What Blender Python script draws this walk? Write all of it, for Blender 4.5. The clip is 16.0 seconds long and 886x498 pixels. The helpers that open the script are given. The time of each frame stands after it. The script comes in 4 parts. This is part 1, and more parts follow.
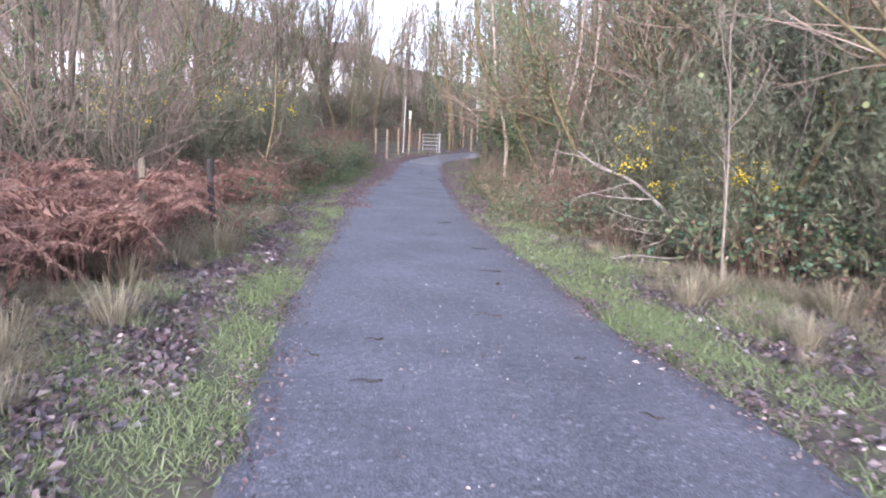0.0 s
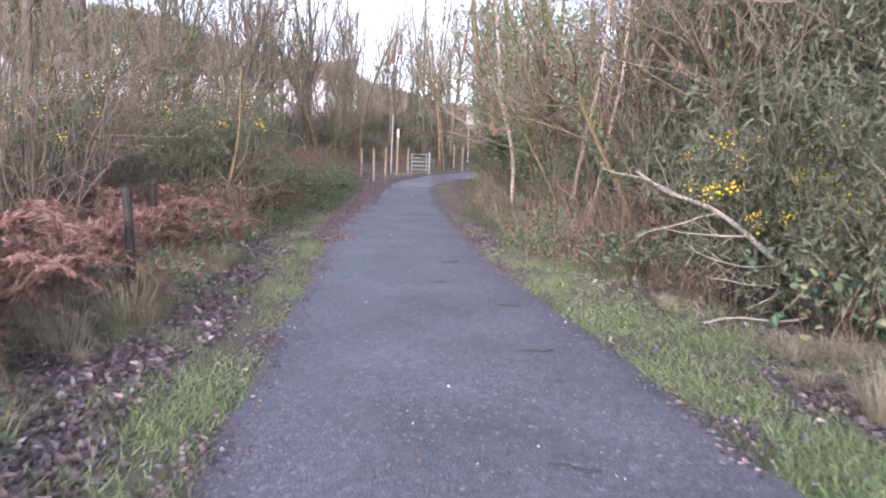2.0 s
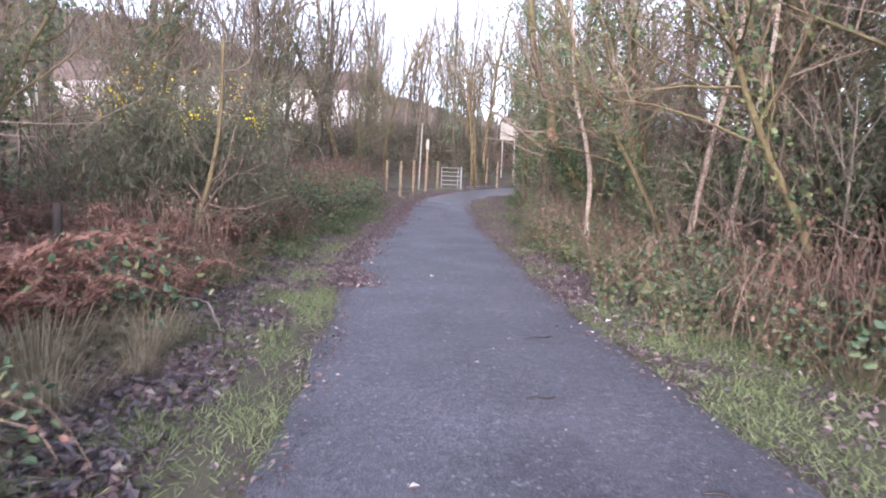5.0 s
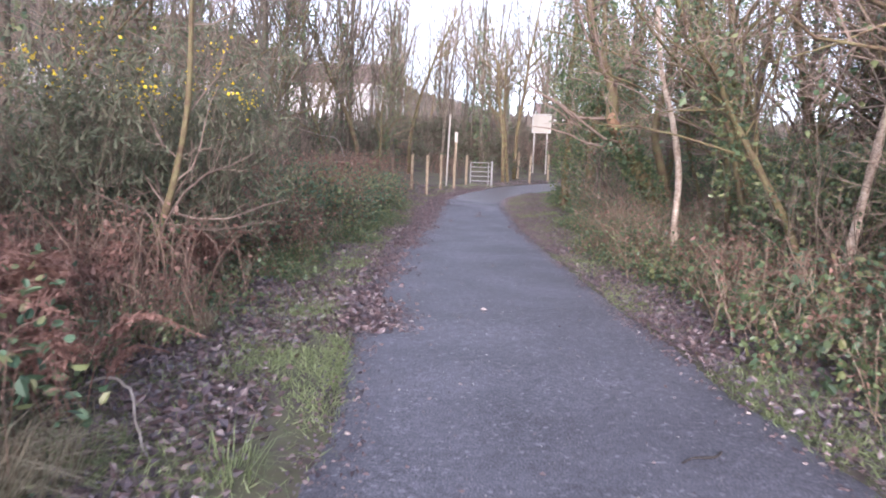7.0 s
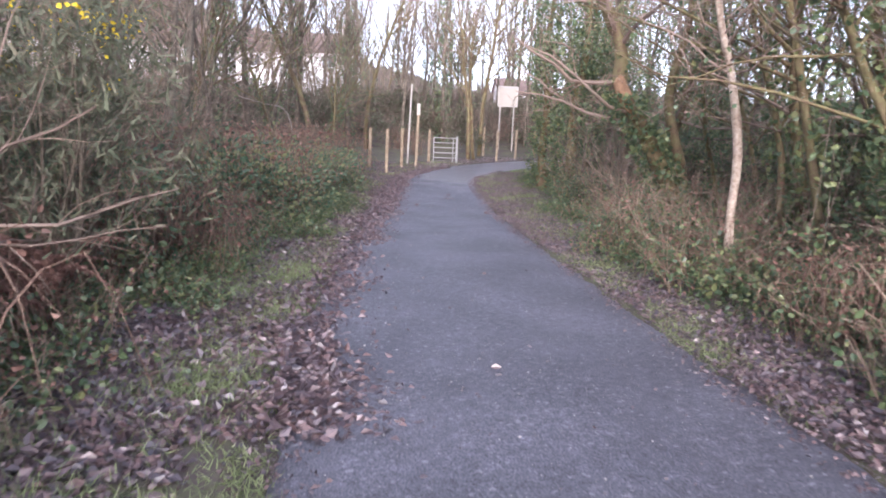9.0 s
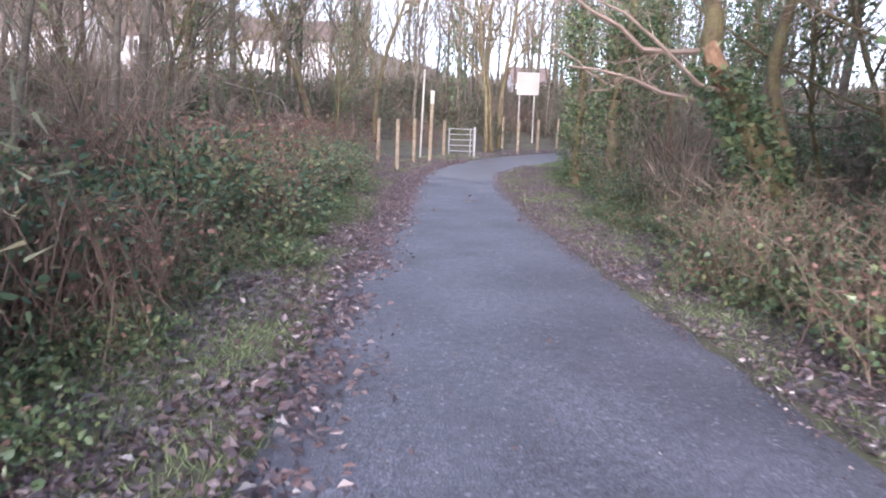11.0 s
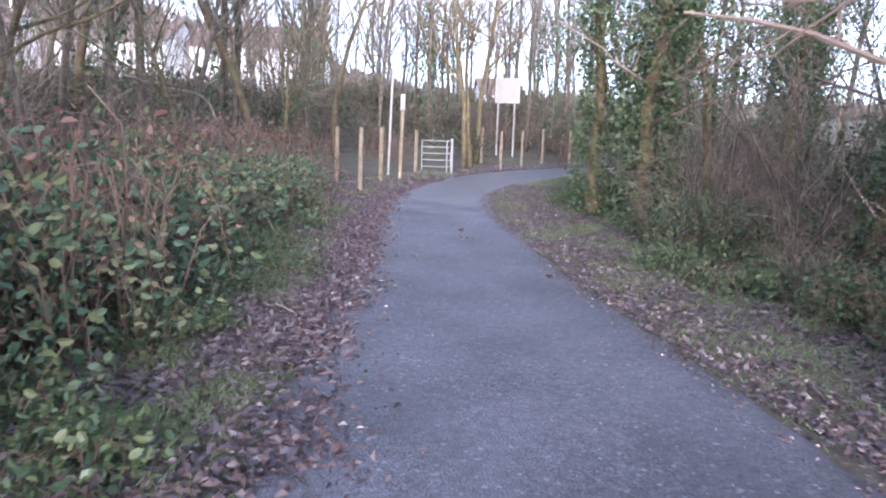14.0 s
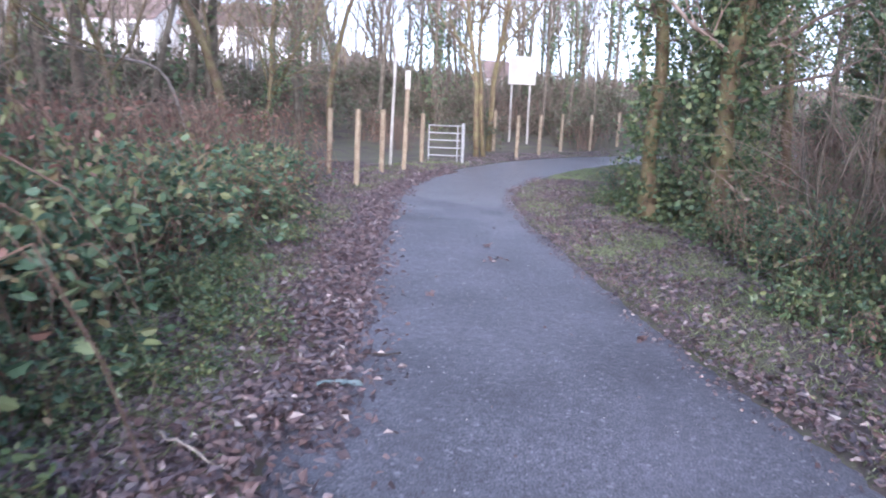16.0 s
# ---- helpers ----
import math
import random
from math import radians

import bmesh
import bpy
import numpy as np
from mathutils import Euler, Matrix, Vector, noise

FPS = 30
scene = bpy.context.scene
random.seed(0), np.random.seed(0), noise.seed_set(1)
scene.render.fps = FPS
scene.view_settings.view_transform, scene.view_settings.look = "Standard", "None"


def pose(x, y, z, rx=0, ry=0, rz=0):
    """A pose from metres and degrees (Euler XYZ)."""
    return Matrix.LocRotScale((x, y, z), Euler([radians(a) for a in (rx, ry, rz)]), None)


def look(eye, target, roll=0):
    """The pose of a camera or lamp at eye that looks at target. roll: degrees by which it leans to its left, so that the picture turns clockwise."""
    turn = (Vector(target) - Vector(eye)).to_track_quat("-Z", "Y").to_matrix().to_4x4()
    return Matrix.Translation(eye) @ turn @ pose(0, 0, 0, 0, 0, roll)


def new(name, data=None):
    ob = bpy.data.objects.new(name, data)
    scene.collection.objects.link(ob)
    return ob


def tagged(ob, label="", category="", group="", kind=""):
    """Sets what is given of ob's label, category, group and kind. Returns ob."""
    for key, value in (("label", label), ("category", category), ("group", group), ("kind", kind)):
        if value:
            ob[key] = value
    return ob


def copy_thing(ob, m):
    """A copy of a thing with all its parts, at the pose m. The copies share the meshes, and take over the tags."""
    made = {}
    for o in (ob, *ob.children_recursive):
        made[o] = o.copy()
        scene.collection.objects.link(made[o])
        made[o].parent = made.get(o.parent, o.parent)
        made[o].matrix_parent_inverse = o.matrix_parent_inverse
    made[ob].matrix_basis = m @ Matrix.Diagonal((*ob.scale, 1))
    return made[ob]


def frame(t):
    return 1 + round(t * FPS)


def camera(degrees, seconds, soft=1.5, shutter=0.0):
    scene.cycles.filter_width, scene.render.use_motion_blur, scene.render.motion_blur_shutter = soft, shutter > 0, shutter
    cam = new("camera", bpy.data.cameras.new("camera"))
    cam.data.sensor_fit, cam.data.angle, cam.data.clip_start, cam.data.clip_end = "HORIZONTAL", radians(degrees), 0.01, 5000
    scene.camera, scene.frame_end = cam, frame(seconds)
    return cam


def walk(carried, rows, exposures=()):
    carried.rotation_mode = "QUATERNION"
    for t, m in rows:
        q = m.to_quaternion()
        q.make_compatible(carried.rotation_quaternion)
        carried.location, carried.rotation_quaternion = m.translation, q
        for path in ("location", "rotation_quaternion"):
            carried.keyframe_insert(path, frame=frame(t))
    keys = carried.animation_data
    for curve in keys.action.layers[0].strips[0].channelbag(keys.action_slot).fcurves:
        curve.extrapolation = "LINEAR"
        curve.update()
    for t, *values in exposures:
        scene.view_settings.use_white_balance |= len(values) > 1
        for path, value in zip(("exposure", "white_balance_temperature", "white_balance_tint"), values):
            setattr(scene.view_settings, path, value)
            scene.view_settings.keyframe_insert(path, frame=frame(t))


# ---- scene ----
cam = camera(66.6, 16.0, soft=1.9, shutter=0.4)
METRES, EYE, TILT, LEAN, TURN = 22.2, 1.5, -14.3, 0.0, 0.0
ROWS = [
    (0.0, 0.0, 0.0, 0.0, -0.19, 5.34, -2.02),
    (0.5, -0.0063, 0.0272, 0.0064, -0.07, 5.65, -2.75),
    (1.0, -0.008, 0.0577, 0.0136, 0.88, 4.84, -1.97),
    (1.5, -0.013, 0.0849, 0.0205, -0.37, 6.23, -2.1),
    (2.0, -0.0136, 0.1162, 0.0282, -1.28, 7.07, -1.22),
    (2.5, -0.0196, 0.1438, 0.0349, 0.36, 8.36, -2.08),
    (3.0, -0.0229, 0.1736, 0.0417, 0.31, 8.16, -1.92),
    (3.5, -0.0276, 0.1999, 0.048, 0.82, 8.01, -2.27),
    (4.0, -0.0324, 0.2297, 0.0546, -0.16, 8.4, -2.66),
    (6.5, -0.0478, 0.3708, 0.0911, 1.77, 7.98, -1.86),
    (7.0, -0.0542, 0.4007, 0.0984, 2.28, 7.84, -2.52),
    (7.5, -0.0544, 0.4292, 0.1051, 0.83, 7.57, -1.99),
    (8.0, -0.0594, 0.4596, 0.1117, -1.04, 6.99, -2.59),
    (10.5, -0.0749, 0.6072, 0.1518, -1.68, 5.34, -1.27),
    (11.0, -0.0771, 0.641, 0.1601, -0.38, 5.27, -1.79),
    (11.5, -0.0833, 0.6717, 0.1686, -1.32, 5.49, -1.42),
    (12.0, -0.0843, 0.7063, 0.1773, -2.26, 5.85, -0.34),
    (12.5, -0.0881, 0.7366, 0.1858, -4.31, 8.45, -0.63),
    (13.0, -0.0877, 0.7704, 0.1934, -4.69, 6.99, 0.05),
    (13.5, -0.0911, 0.8009, 0.2017, -2.8, 7.21, -1.43),
    (14.0, -0.091, 0.8343, 0.2091, -3.39, 6.49, -1.02),
    (14.5, -0.0919, 0.8647, 0.2171, -1.18, 3.81, -2.23),
    (15.0, -0.0936, 0.8985, 0.2272, -2.02, 6.24, -1.9),
    (15.5, -0.0933, 0.9291, 0.2364, -0.3, 6.17, -1.66),
    (16.0, -0.0955, 0.9623, 0.2445, -3.32, 5.25, -1.34),
]
walk(cam, [(t, pose(0, 0, EYE, TILT, LEAN, TURN) @ pose(METRES * x, METRES * y, METRES * z, 90 + pitch, roll, yaw)) for t, x, y, z, yaw, pitch, roll in ROWS],
     [(0.0, 2.0, 5350, 20), (2.5, 1.87, 5480, 21), (8.0, 1.92, 5560, 22), (10.5, 2.1, 5440, 20), (13.0, 2.03, 5200, 19), (16.0, 2.12, 5090, 19)])

# ---- world and sun: pale winter sky, low veiled sun behind and to one side ----
world = bpy.data.worlds.new("world")
scene.world = world
world.use_nodes = True
wn, wl = world.node_tree.nodes, world.node_tree.links
sky = wn.new("ShaderNodeTexSky")
sky.sky_type, sky.sun_disc = "NISHITA", False
sky.sun_elevation, sky.sun_rotation = radians(16), radians(-175)
sky.air_density, sky.dust_density, sky.ozone_density = 1.0, 2.0, 1.0
soft_sky = wn.new("ShaderNodeHueSaturation")
soft_sky.inputs["Saturation"].default_value = 0.35
wl.new(sky.outputs[0], soft_sky.inputs["Color"])
wl.new(soft_sky.outputs[0], wn["Background"].inputs[0])
wn["Background"].inputs[1].default_value = 0.15
sun = new("sun", bpy.data.lights.new("sun", "SUN"))
sun.data.energy, sun.data.angle, sun.data.color = 1.0, radians(24), (1.0, 0.80, 0.61)
sun.matrix_world = look((-2.2, -25, 7.2), (0, 0, 0))

# ---- materials ----


def material(name, stops, scale=6.0, rough=0.8, bump=0.3, island=0.0, detail=6.0, fine=None, gloss=0.3, through_light=0.0, share=0.4):
    """Noise at two scales through a ramp of colours; island: share of the ramp given to each loose piece."""
    m = bpy.data.materials.new(name)
    m.use_nodes = True
    n, l = m.node_tree.nodes, m.node_tree.links
    b = n["Principled BSDF"]
    b.inputs["Roughness"].default_value = rough
    b.inputs["Specular IOR Level"].default_value = gloss
    co = n.new("ShaderNodeTexCoord")
    big = n.new("ShaderNodeTexNoise")
    big.inputs["Scale"].default_value, big.inputs["Detail"].default_value = scale, detail
    small = n.new("ShaderNodeTexNoise")
    small.inputs["Scale"].default_value, small.inputs["Detail"].default_value = fine or scale * 9, 3
    l.new(co.outputs["Object"], big.inputs["Vector"])
    l.new(co.outputs["Object"], small.inputs["Vector"])
    mix = n.new("ShaderNodeMix")
    mix.inputs[0].default_value = share
    l.new(big.outputs["Fac"], mix.inputs[2])
    l.new(small.outputs["Fac"], mix.inputs[3])
    value = mix.outputs[0]
    if island:
        geo = n.new("ShaderNodeNewGeometry")
        two = n.new("ShaderNodeMix")
        two.inputs[0].default_value = island
        l.new(value, two.inputs[2])
        l.new(geo.outputs["Random Per Island"], two.inputs[3])
        value = two.outputs[0]
    ramp = n.new("ShaderNodeValToRGB")
    lo, hi = (0.0, 1.0) if island else (0.3, 0.7)
    e = ramp.color_ramp.elements
    while len(e) < len(stops):
        e.new(0.5)
    for i, c in enumerate(stops):
        e[i].position = lo + (hi - lo) * i / (len(stops) - 1)
        e[i].color = (*c, 1)
    l.new(value, ramp.inputs[0])
    l.new(ramp.outputs[0], b.inputs["Base Color"])
    if bump:
        bp = n.new("ShaderNodeBump")
        bp.inputs["Strength"].default_value, bp.inputs["Distance"].default_value = bump, 0.02
        l.new(mix.outputs[0], bp.inputs["Height"])
        l.new(bp.outputs[0], b.inputs["Normal"])
    if through_light:
        tr = n.new("ShaderNodeBsdfTranslucent")
        l.new(ramp.outputs[0], tr.inputs[0])
        ms = n.new("ShaderNodeMixShader")
        ms.inputs[0].default_value = through_light
        l.new(b.outputs[0], ms.inputs[1])
        l.new(tr.outputs[0], ms.inputs[2])
        l.new(ms.outputs[0], n["Material Output"].inputs[0])
    return m




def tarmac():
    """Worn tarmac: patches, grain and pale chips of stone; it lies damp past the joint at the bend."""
    m = bpy.data.materials.new("tarmac")
    m.use_nodes = True
    n, l = m.node_tree.nodes, m.node_tree.links
    b = n["Principled BSDF"]
    co = n.new("ShaderNodeTexCoord")

    def grain(scale, detail):
        t = n.new("ShaderNodeTexNoise")
        t.inputs["Scale"].default_value, t.inputs["Detail"].default_value = scale, detail
        l.new(co.outputs["Object"], t.inputs["Vector"])
        return t.outputs["Fac"]

    def ramp(value, stops):
        r = n.new("ShaderNodeValToRGB")
        e = r.color_ramp.elements
        while len(e) < len(stops):
            e.new(0.5)
        for k, (p, c) in enumerate(stops):
            e[k].position, e[k].color = p, (*c, 1)
        l.new(value, r.inputs[0])
        return r.outputs[0]

    def blend(kind, fac, a, c):
        x = n.new("ShaderNodeMix")
        x.data_type, x.blend_type = "RGBA", kind
        if isinstance(fac, float):
            x.inputs[0].default_value = fac
        else:
            l.new(fac, x.inputs[0])
        l.new(a, x.inputs[6])
        l.new(c, x.inputs[7])
        return x.outputs[2]

    patches, fine, mid = grain(0.9, 5), grain(95, 3), grain(16, 4)
    base = ramp(fine, [(0.30, (0.030, 0.029, 0.035)), (0.45, (0.085, 0.083, 0.098)), (0.58, (0.135, 0.131, 0.152)), (0.72, (0.25, 0.245, 0.27))])
    stain = ramp(patches, [(0.32, (0.74, 0.73, 0.75)), (0.5, (0.98, 0.98, 1.0)), (0.68, (1.22, 1.21, 1.24))])
    worn = ramp(mid, [(0.34, (0.8, 0.79, 0.8)), (0.5, (1.0, 1.0, 1.0)), (0.66, (1.2, 1.19, 1.2))])
    col = blend("MULTIPLY", 1.0, blend("MULTIPLY", 1.0, base, stain), worn)
    chips = n.new("ShaderNodeTexVoronoi")
    chips.inputs["Scale"].default_value = 46
    l.new(co.outputs["Object"], chips.inputs["Vector"])
    sep = n.new("ShaderNodeSeparateColor")
    l.new(chips.outputs["Color"], sep.inputs[0])
    pick = ramp(sep.outputs[0], [(0.95, (0, 0, 0)), (1.0, (0.6, 0.6, 0.6))])
    stone = n.new("ShaderNodeRGB")
    stone.outputs[0].default_value = (0.34, 0.335, 0.36, 1)
    l.new(blend("MIX", pick, col, stone.outputs[0]), b.inputs["Base Color"])
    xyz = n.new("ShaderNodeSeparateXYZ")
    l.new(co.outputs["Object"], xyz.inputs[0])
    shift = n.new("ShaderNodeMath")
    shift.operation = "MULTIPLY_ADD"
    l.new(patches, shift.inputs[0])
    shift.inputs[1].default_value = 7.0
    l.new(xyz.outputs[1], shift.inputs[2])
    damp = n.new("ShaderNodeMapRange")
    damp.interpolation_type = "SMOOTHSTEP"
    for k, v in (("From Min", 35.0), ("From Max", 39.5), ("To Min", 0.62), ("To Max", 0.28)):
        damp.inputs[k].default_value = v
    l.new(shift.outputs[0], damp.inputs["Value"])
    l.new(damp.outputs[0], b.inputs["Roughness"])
    b.inputs["Specular IOR Level"].default_value = 0.65
    bp = n.new("ShaderNodeBump")
    bp.inputs["Strength"].default_value, bp.inputs["Distance"].default_value = 0.5, 0.012
    l.new(fine, bp.inputs["Height"])
    l.new(bp.outputs[0], b.inputs["Normal"])
    return m


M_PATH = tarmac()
M_GRIT = material("grit", [(0.05, 0.04, 0.045), (0.16, 0.14, 0.14), (0.4, 0.38, 0.36), (0.6, 0.58, 0.55)], 9, 0.7, 0, 0.85)
M_SOIL = material("verge_soil", [(0.06, 0.045, 0.042), (0.11, 0.088, 0.078), (0.12, 0.118, 0.068), (0.15, 0.135, 0.09)], 1.6, 0.9, 0.8, fine=22)
M_GRASS = material("grass", [(0.10, 0.125, 0.065), (0.18, 0.22, 0.105), (0.25, 0.30, 0.145), (0.38, 0.38, 0.25)], 0.8, 0.7, 0, 0.6, through_light=0.25)
M_DRY = material("dry_grass", [(0.15, 0.12, 0.075), (0.27, 0.225, 0.15), (0.40, 0.35, 0.25), (0.19, 0.20, 0.11)], 2, 0.8, 0, 0.7, through_light=0.2)
M_LITTER = material("fallen_leaves", [(0.042, 0.033, 0.04), (0.085, 0.066, 0.076), (0.14, 0.09, 0.086), (0.22, 0.18, 0.185)], 5, 0.40, 0, 0.85, gloss=0.7)
M_BRACKEN = material("dead_bracken", [(0.11, 0.062, 0.05), (0.215, 0.12, 0.092), (0.33, 0.195, 0.155), (0.44, 0.33, 0.265)], 1.5, 0.8, 0, 0.65, through_light=0.25)
M_BRAMBLE = material("bramble_leaf", [(0.035, 0.065, 0.04), (0.065, 0.115, 0.065), (0.11, 0.17, 0.10), (0.21, 0.24, 0.11), (0.22, 0.115, 0.08)], 4, 0.5, 0, 0.8, gloss=0.4, through_light=0.2)
M_MIXED = material("mixed_undergrowth", [(0.07, 0.058, 0.045), (0.13, 0.105, 0.078), (0.09, 0.115, 0.065), (0.22, 0.18, 0.13)], 3, 0.7, 0, 0.75, through_light=0.2)
M_IVY = material("ivy_leaf", [(0.045, 0.075, 0.04), (0.085, 0.13, 0.062), (0.14, 0.18, 0.08), (0.26, 0.26, 0.11)], 4, 0.42, 0, 0.8, gloss=0.5, through_light=0.2)
M_GORSE = material("gorse_needles", [(0.06, 0.075, 0.045), (0.10, 0.115, 0.068), (0.15, 0.155, 0.10), (0.20, 0.17, 0.11)], 3, 0.6, 0, 0.7)
M_FLOWER = material("gorse_flower", [(0.70, 0.48, 0.02), (0.85, 0.66, 0.04), (0.80, 0.55, 0.03)], 9, 0.5, 0, 0.8, through_light=0.2)
M_BARK = material("grey_bark", [(0.06, 0.05, 0.038), (0.14, 0.115, 0.085), (0.25, 0.21, 0.16)], 5, 0.9, 0.8)
M_BROWN = material("mossy_bark", [(0.06, 0.042, 0.03), (0.15, 0.105, 0.065), (0.17, 0.15, 0.072), (0.27, 0.19, 0.12)], 4, 0.9, 0.9)
M_SCAR = material("torn_wood", [(0.20, 0.11, 0.065), (0.33, 0.20, 0.12), (0.42, 0.28, 0.17)], 9, 0.8, 0.6)
M_BIRCH = material("birch_bark", [(0.07, 0.052, 0.042), (0.28, 0.21, 0.155), (0.48, 0.39, 0.31), (0.64, 0.55, 0.46)], 3.5, 0.7, 0.5)
M_TWIG = material("twigs", [(0.12, 0.088, 0.07), (0.23, 0.17, 0.135), (0.37, 0.285, 0.225)], 2, 0.8, 0, 0.7)
M_REDTWIG = material("bramble_stems", [(0.09, 0.06, 0.048), (0.18, 0.12, 0.09), (0.29, 0.215, 0.155)], 2, 0.8, 0, 0.7)
M_STALK = material("dry_stalks", [(0.11, 0.08, 0.06), (0.20, 0.15, 0.11), (0.30, 0.235, 0.175), (0.19, 0.115, 0.08)], 2, 0.8, 0, 0.75)
M_DEAD = material("bleached_wood", [(0.20, 0.165, 0.14), (0.34, 0.295, 0.26), (0.48, 0.43, 0.38)], 7, 0.8, 0.5)
M_STEM = material("pale_stems", [(0.13, 0.10, 0.085), (0.22, 0.18, 0.15), (0.32, 0.27, 0.23)], 6, 0.85, 0.4)
M_POST = material("weathered_post", [(0.17, 0.125, 0.085), (0.30, 0.235, 0.16), (0.40, 0.33, 0.24)], 5, 0.85, 0.6)
M_DARKPOST = material("dark_post", [(0.03, 0.026, 0.025), (0.07, 0.06, 0.055)], 6, 0.85, 0.6)
M_STEEL = material("galvanised_steel", [(0.28, 0.28, 0.28), (0.40, 0.39, 0.38)], 14, 0.45, 0.1)
M_WIRE = material("rusty_wire", [(0.16, 0.13, 0.12), (0.28, 0.24, 0.22)], 20, 0.6, 0.1)
M_WHITEPOST = material("white_painted_post", [(0.36, 0.33, 0.29), (0.54, 0.51, 0.46)], 6, 0.7, 0.3)
M_BOARD = material("sign_panel", [(0.36, 0.325, 0.27), (0.44, 0.40, 0.34)], 2, 0.55, 0.05)
M_BOARDEDGE = material("sign_frame", [(0.40, 0.37, 0.33), (0.5, 0.47, 0.43)], 5, 0.5, 0.1)
M_RENDER = material("white_render", [(0.74, 0.72, 0.69), (0.84, 0.82, 0.80)], 0.8, 0.85, 0.1)
M_ROOF = material("roof_tiles", [(0.12, 0.085, 0.075), (0.20, 0.145, 0.13)], 1.5, 0.85, 0.3)
M_PANE = material("window_glass", [(0.03, 0.035, 0.045), (0.06, 0.07, 0.085)], 0.5, 0.08, 0, gloss=0.6)
M_FRAME = material("window_frame", [(0.7, 0.7, 0.7), (0.8, 0.8, 0.8)], 4, 0.5, 0.05)
M_WOODS = material("far_woods", [(0.07, 0.058, 0.05), (0.11, 0.092, 0.078), (0.14, 0.118, 0.098), (0.09, 0.10, 0.065)], 0.05, 0.9, 0, 0.6)
M_SCRAP = material("paper_scrap", [(0.16, 0.21, 0.21), (0.26, 0.32, 0.31)], 12, 0.6, 0.2)

# ---- geometry helpers ----
rng = np.random.default_rng(7)


class Geo:
    """Vertices and faces gathered for one mesh."""

    def __init__(self):
        self.v, self.f, self.n = [], [], 0

    def add(self, verts, faces):
        verts = np.asarray(verts, float)
        self.v.append(verts)
        for f in faces:
            self.f.append(np.asarray(f) + self.n)
        self.n += len(verts)

    def tube(self, pts, radii, k=5, cap=True):
        pts = np.asarray(pts, float)
        n = len(pts)
        t = np.gradient(pts, axis=0)
        t /= np.linalg.norm(t, axis=1, keepdims=True) + 1e-9
        ref = np.array([1.0, 0, 0]) if abs(t[:, 0]).mean() < 0.7 else np.array([0, 1.0, 0])
        a = np.cross(t, ref)
        a /= np.linalg.norm(a, axis=1, keepdims=True) + 1e-9
        b = np.cross(t, a)
        ang = np.arange(k) * 2 * np.pi / k
        ring = pts[:, None] + np.asarray(radii)[:, None, None] * (np.cos(ang)[None, :, None] * a[:, None] + np.sin(ang)[None, :, None] * b[:, None])
        i, j = np.meshgrid(np.arange(n - 1), np.arange(k), indexing="ij")
        q = np.stack([i * k + j, i * k + (j + 1) % k, (i + 1) * k + (j + 1) % k, (i + 1) * k + j], -1).reshape(-1, 4)
        self.add(ring.reshape(-1, 3), [q])
        if cap and k > 3:
            self.f.append(np.array([[(n - 1) * k + j for j in range(k)]]) + self.n - n * k)
            self.f.append(np.array([[j for j in reversed(range(k))]]) + self.n - n * k)

    def leaves(self, base, axis, size, width=0.62, fold=0.25, oval=False):
        """Folded pointed leaves: one at each base, along each axis."""
        base, axis = np.asarray(base, float), np.asarray(axis, float)
        m = len(base)
        axis = axis / (np.linalg.norm(axis, axis=1, keepdims=True) + 1e-9)
        side = np.cross(axis, rng.normal(size=(m, 3)))
        side /= np.linalg.norm(side, axis=1, keepdims=True) + 1e-9
        nor = np.cross(axis, side)
        L = np.broadcast_to(np.asarray(size, float), (m,))[:, None]
        w = L * width / 2
        up = nor * L * fold * 0.4
        if oval:
            low, high = base + axis * L * 0.25, base + axis * L * 0.68
            bow = nor * L * rng.normal(0, 0.12, (m, 1))
            v = np.stack([base, low + side * w * 0.9 + up, high + side * w * 0.85 + up + bow, base + axis * L * 0.97 + bow * 2, high - side * w * 0.85 + up + bow, low - side * w * 0.9 + up], 1).reshape(-1, 3)
            o = np.arange(m)[:, None] * 6
            self.add(v, [np.concatenate([o + [0, 1, 2], o + [0, 2, 3], o + [0, 3, 4], o + [0, 4, 5]])])
            return
        mid = base + axis * L * 0.45
        tip = base + axis * L
        v = np.stack([base, mid + side * w + up, tip, mid - side * w + up], 1).reshape(-1, 3)
        o = np.arange(m)[:, None] * 4
        self.add(v, [np.concatenate([o + [0, 1, 2], o + [0, 2, 3]])])

    def blades(self, base, axis, size, width):
        m = len(base)
        axis = axis / (np.linalg.norm(axis, axis=1, keepdims=True) + 1e-9)
        side = np.cross(axis, rng.normal(size=(m, 3)))
        side *= (size * width / 2)[:, None] / (np.linalg.norm(side, axis=1, keepdims=True) + 1e-9)
        self.add(np.stack([base - side, base + side, base + axis * size[:, None]], 1).reshape(-1, 3), [np.arange(m)[:, None] * 3 + [0, 1, 2]])

    def box(self, x0, x1, y0, y1, z0, z1, bevel=0.0):
        c = bevel
        v = []
        for z, d in ((z0, c), (z0 + c, 0), (z1 - c, 0), (z1, c)):
            v += [(x0 + d, y0 + d, z), (x1 - d, y0 + d, z), (x1 - d, y1 - d, z), (x0 + d, y1 - d, z)]
        f = [(3, 2, 1, 0), (12, 13, 14, 15)]
        for r in range(3):
            for j in range(4):
                f.append((r * 4 + j, r * 4 + (j + 1) % 4, r * 4 + 4 + (j + 1) % 4, r * 4 + 4 + j))
        self.add(v, [np.array(f)])

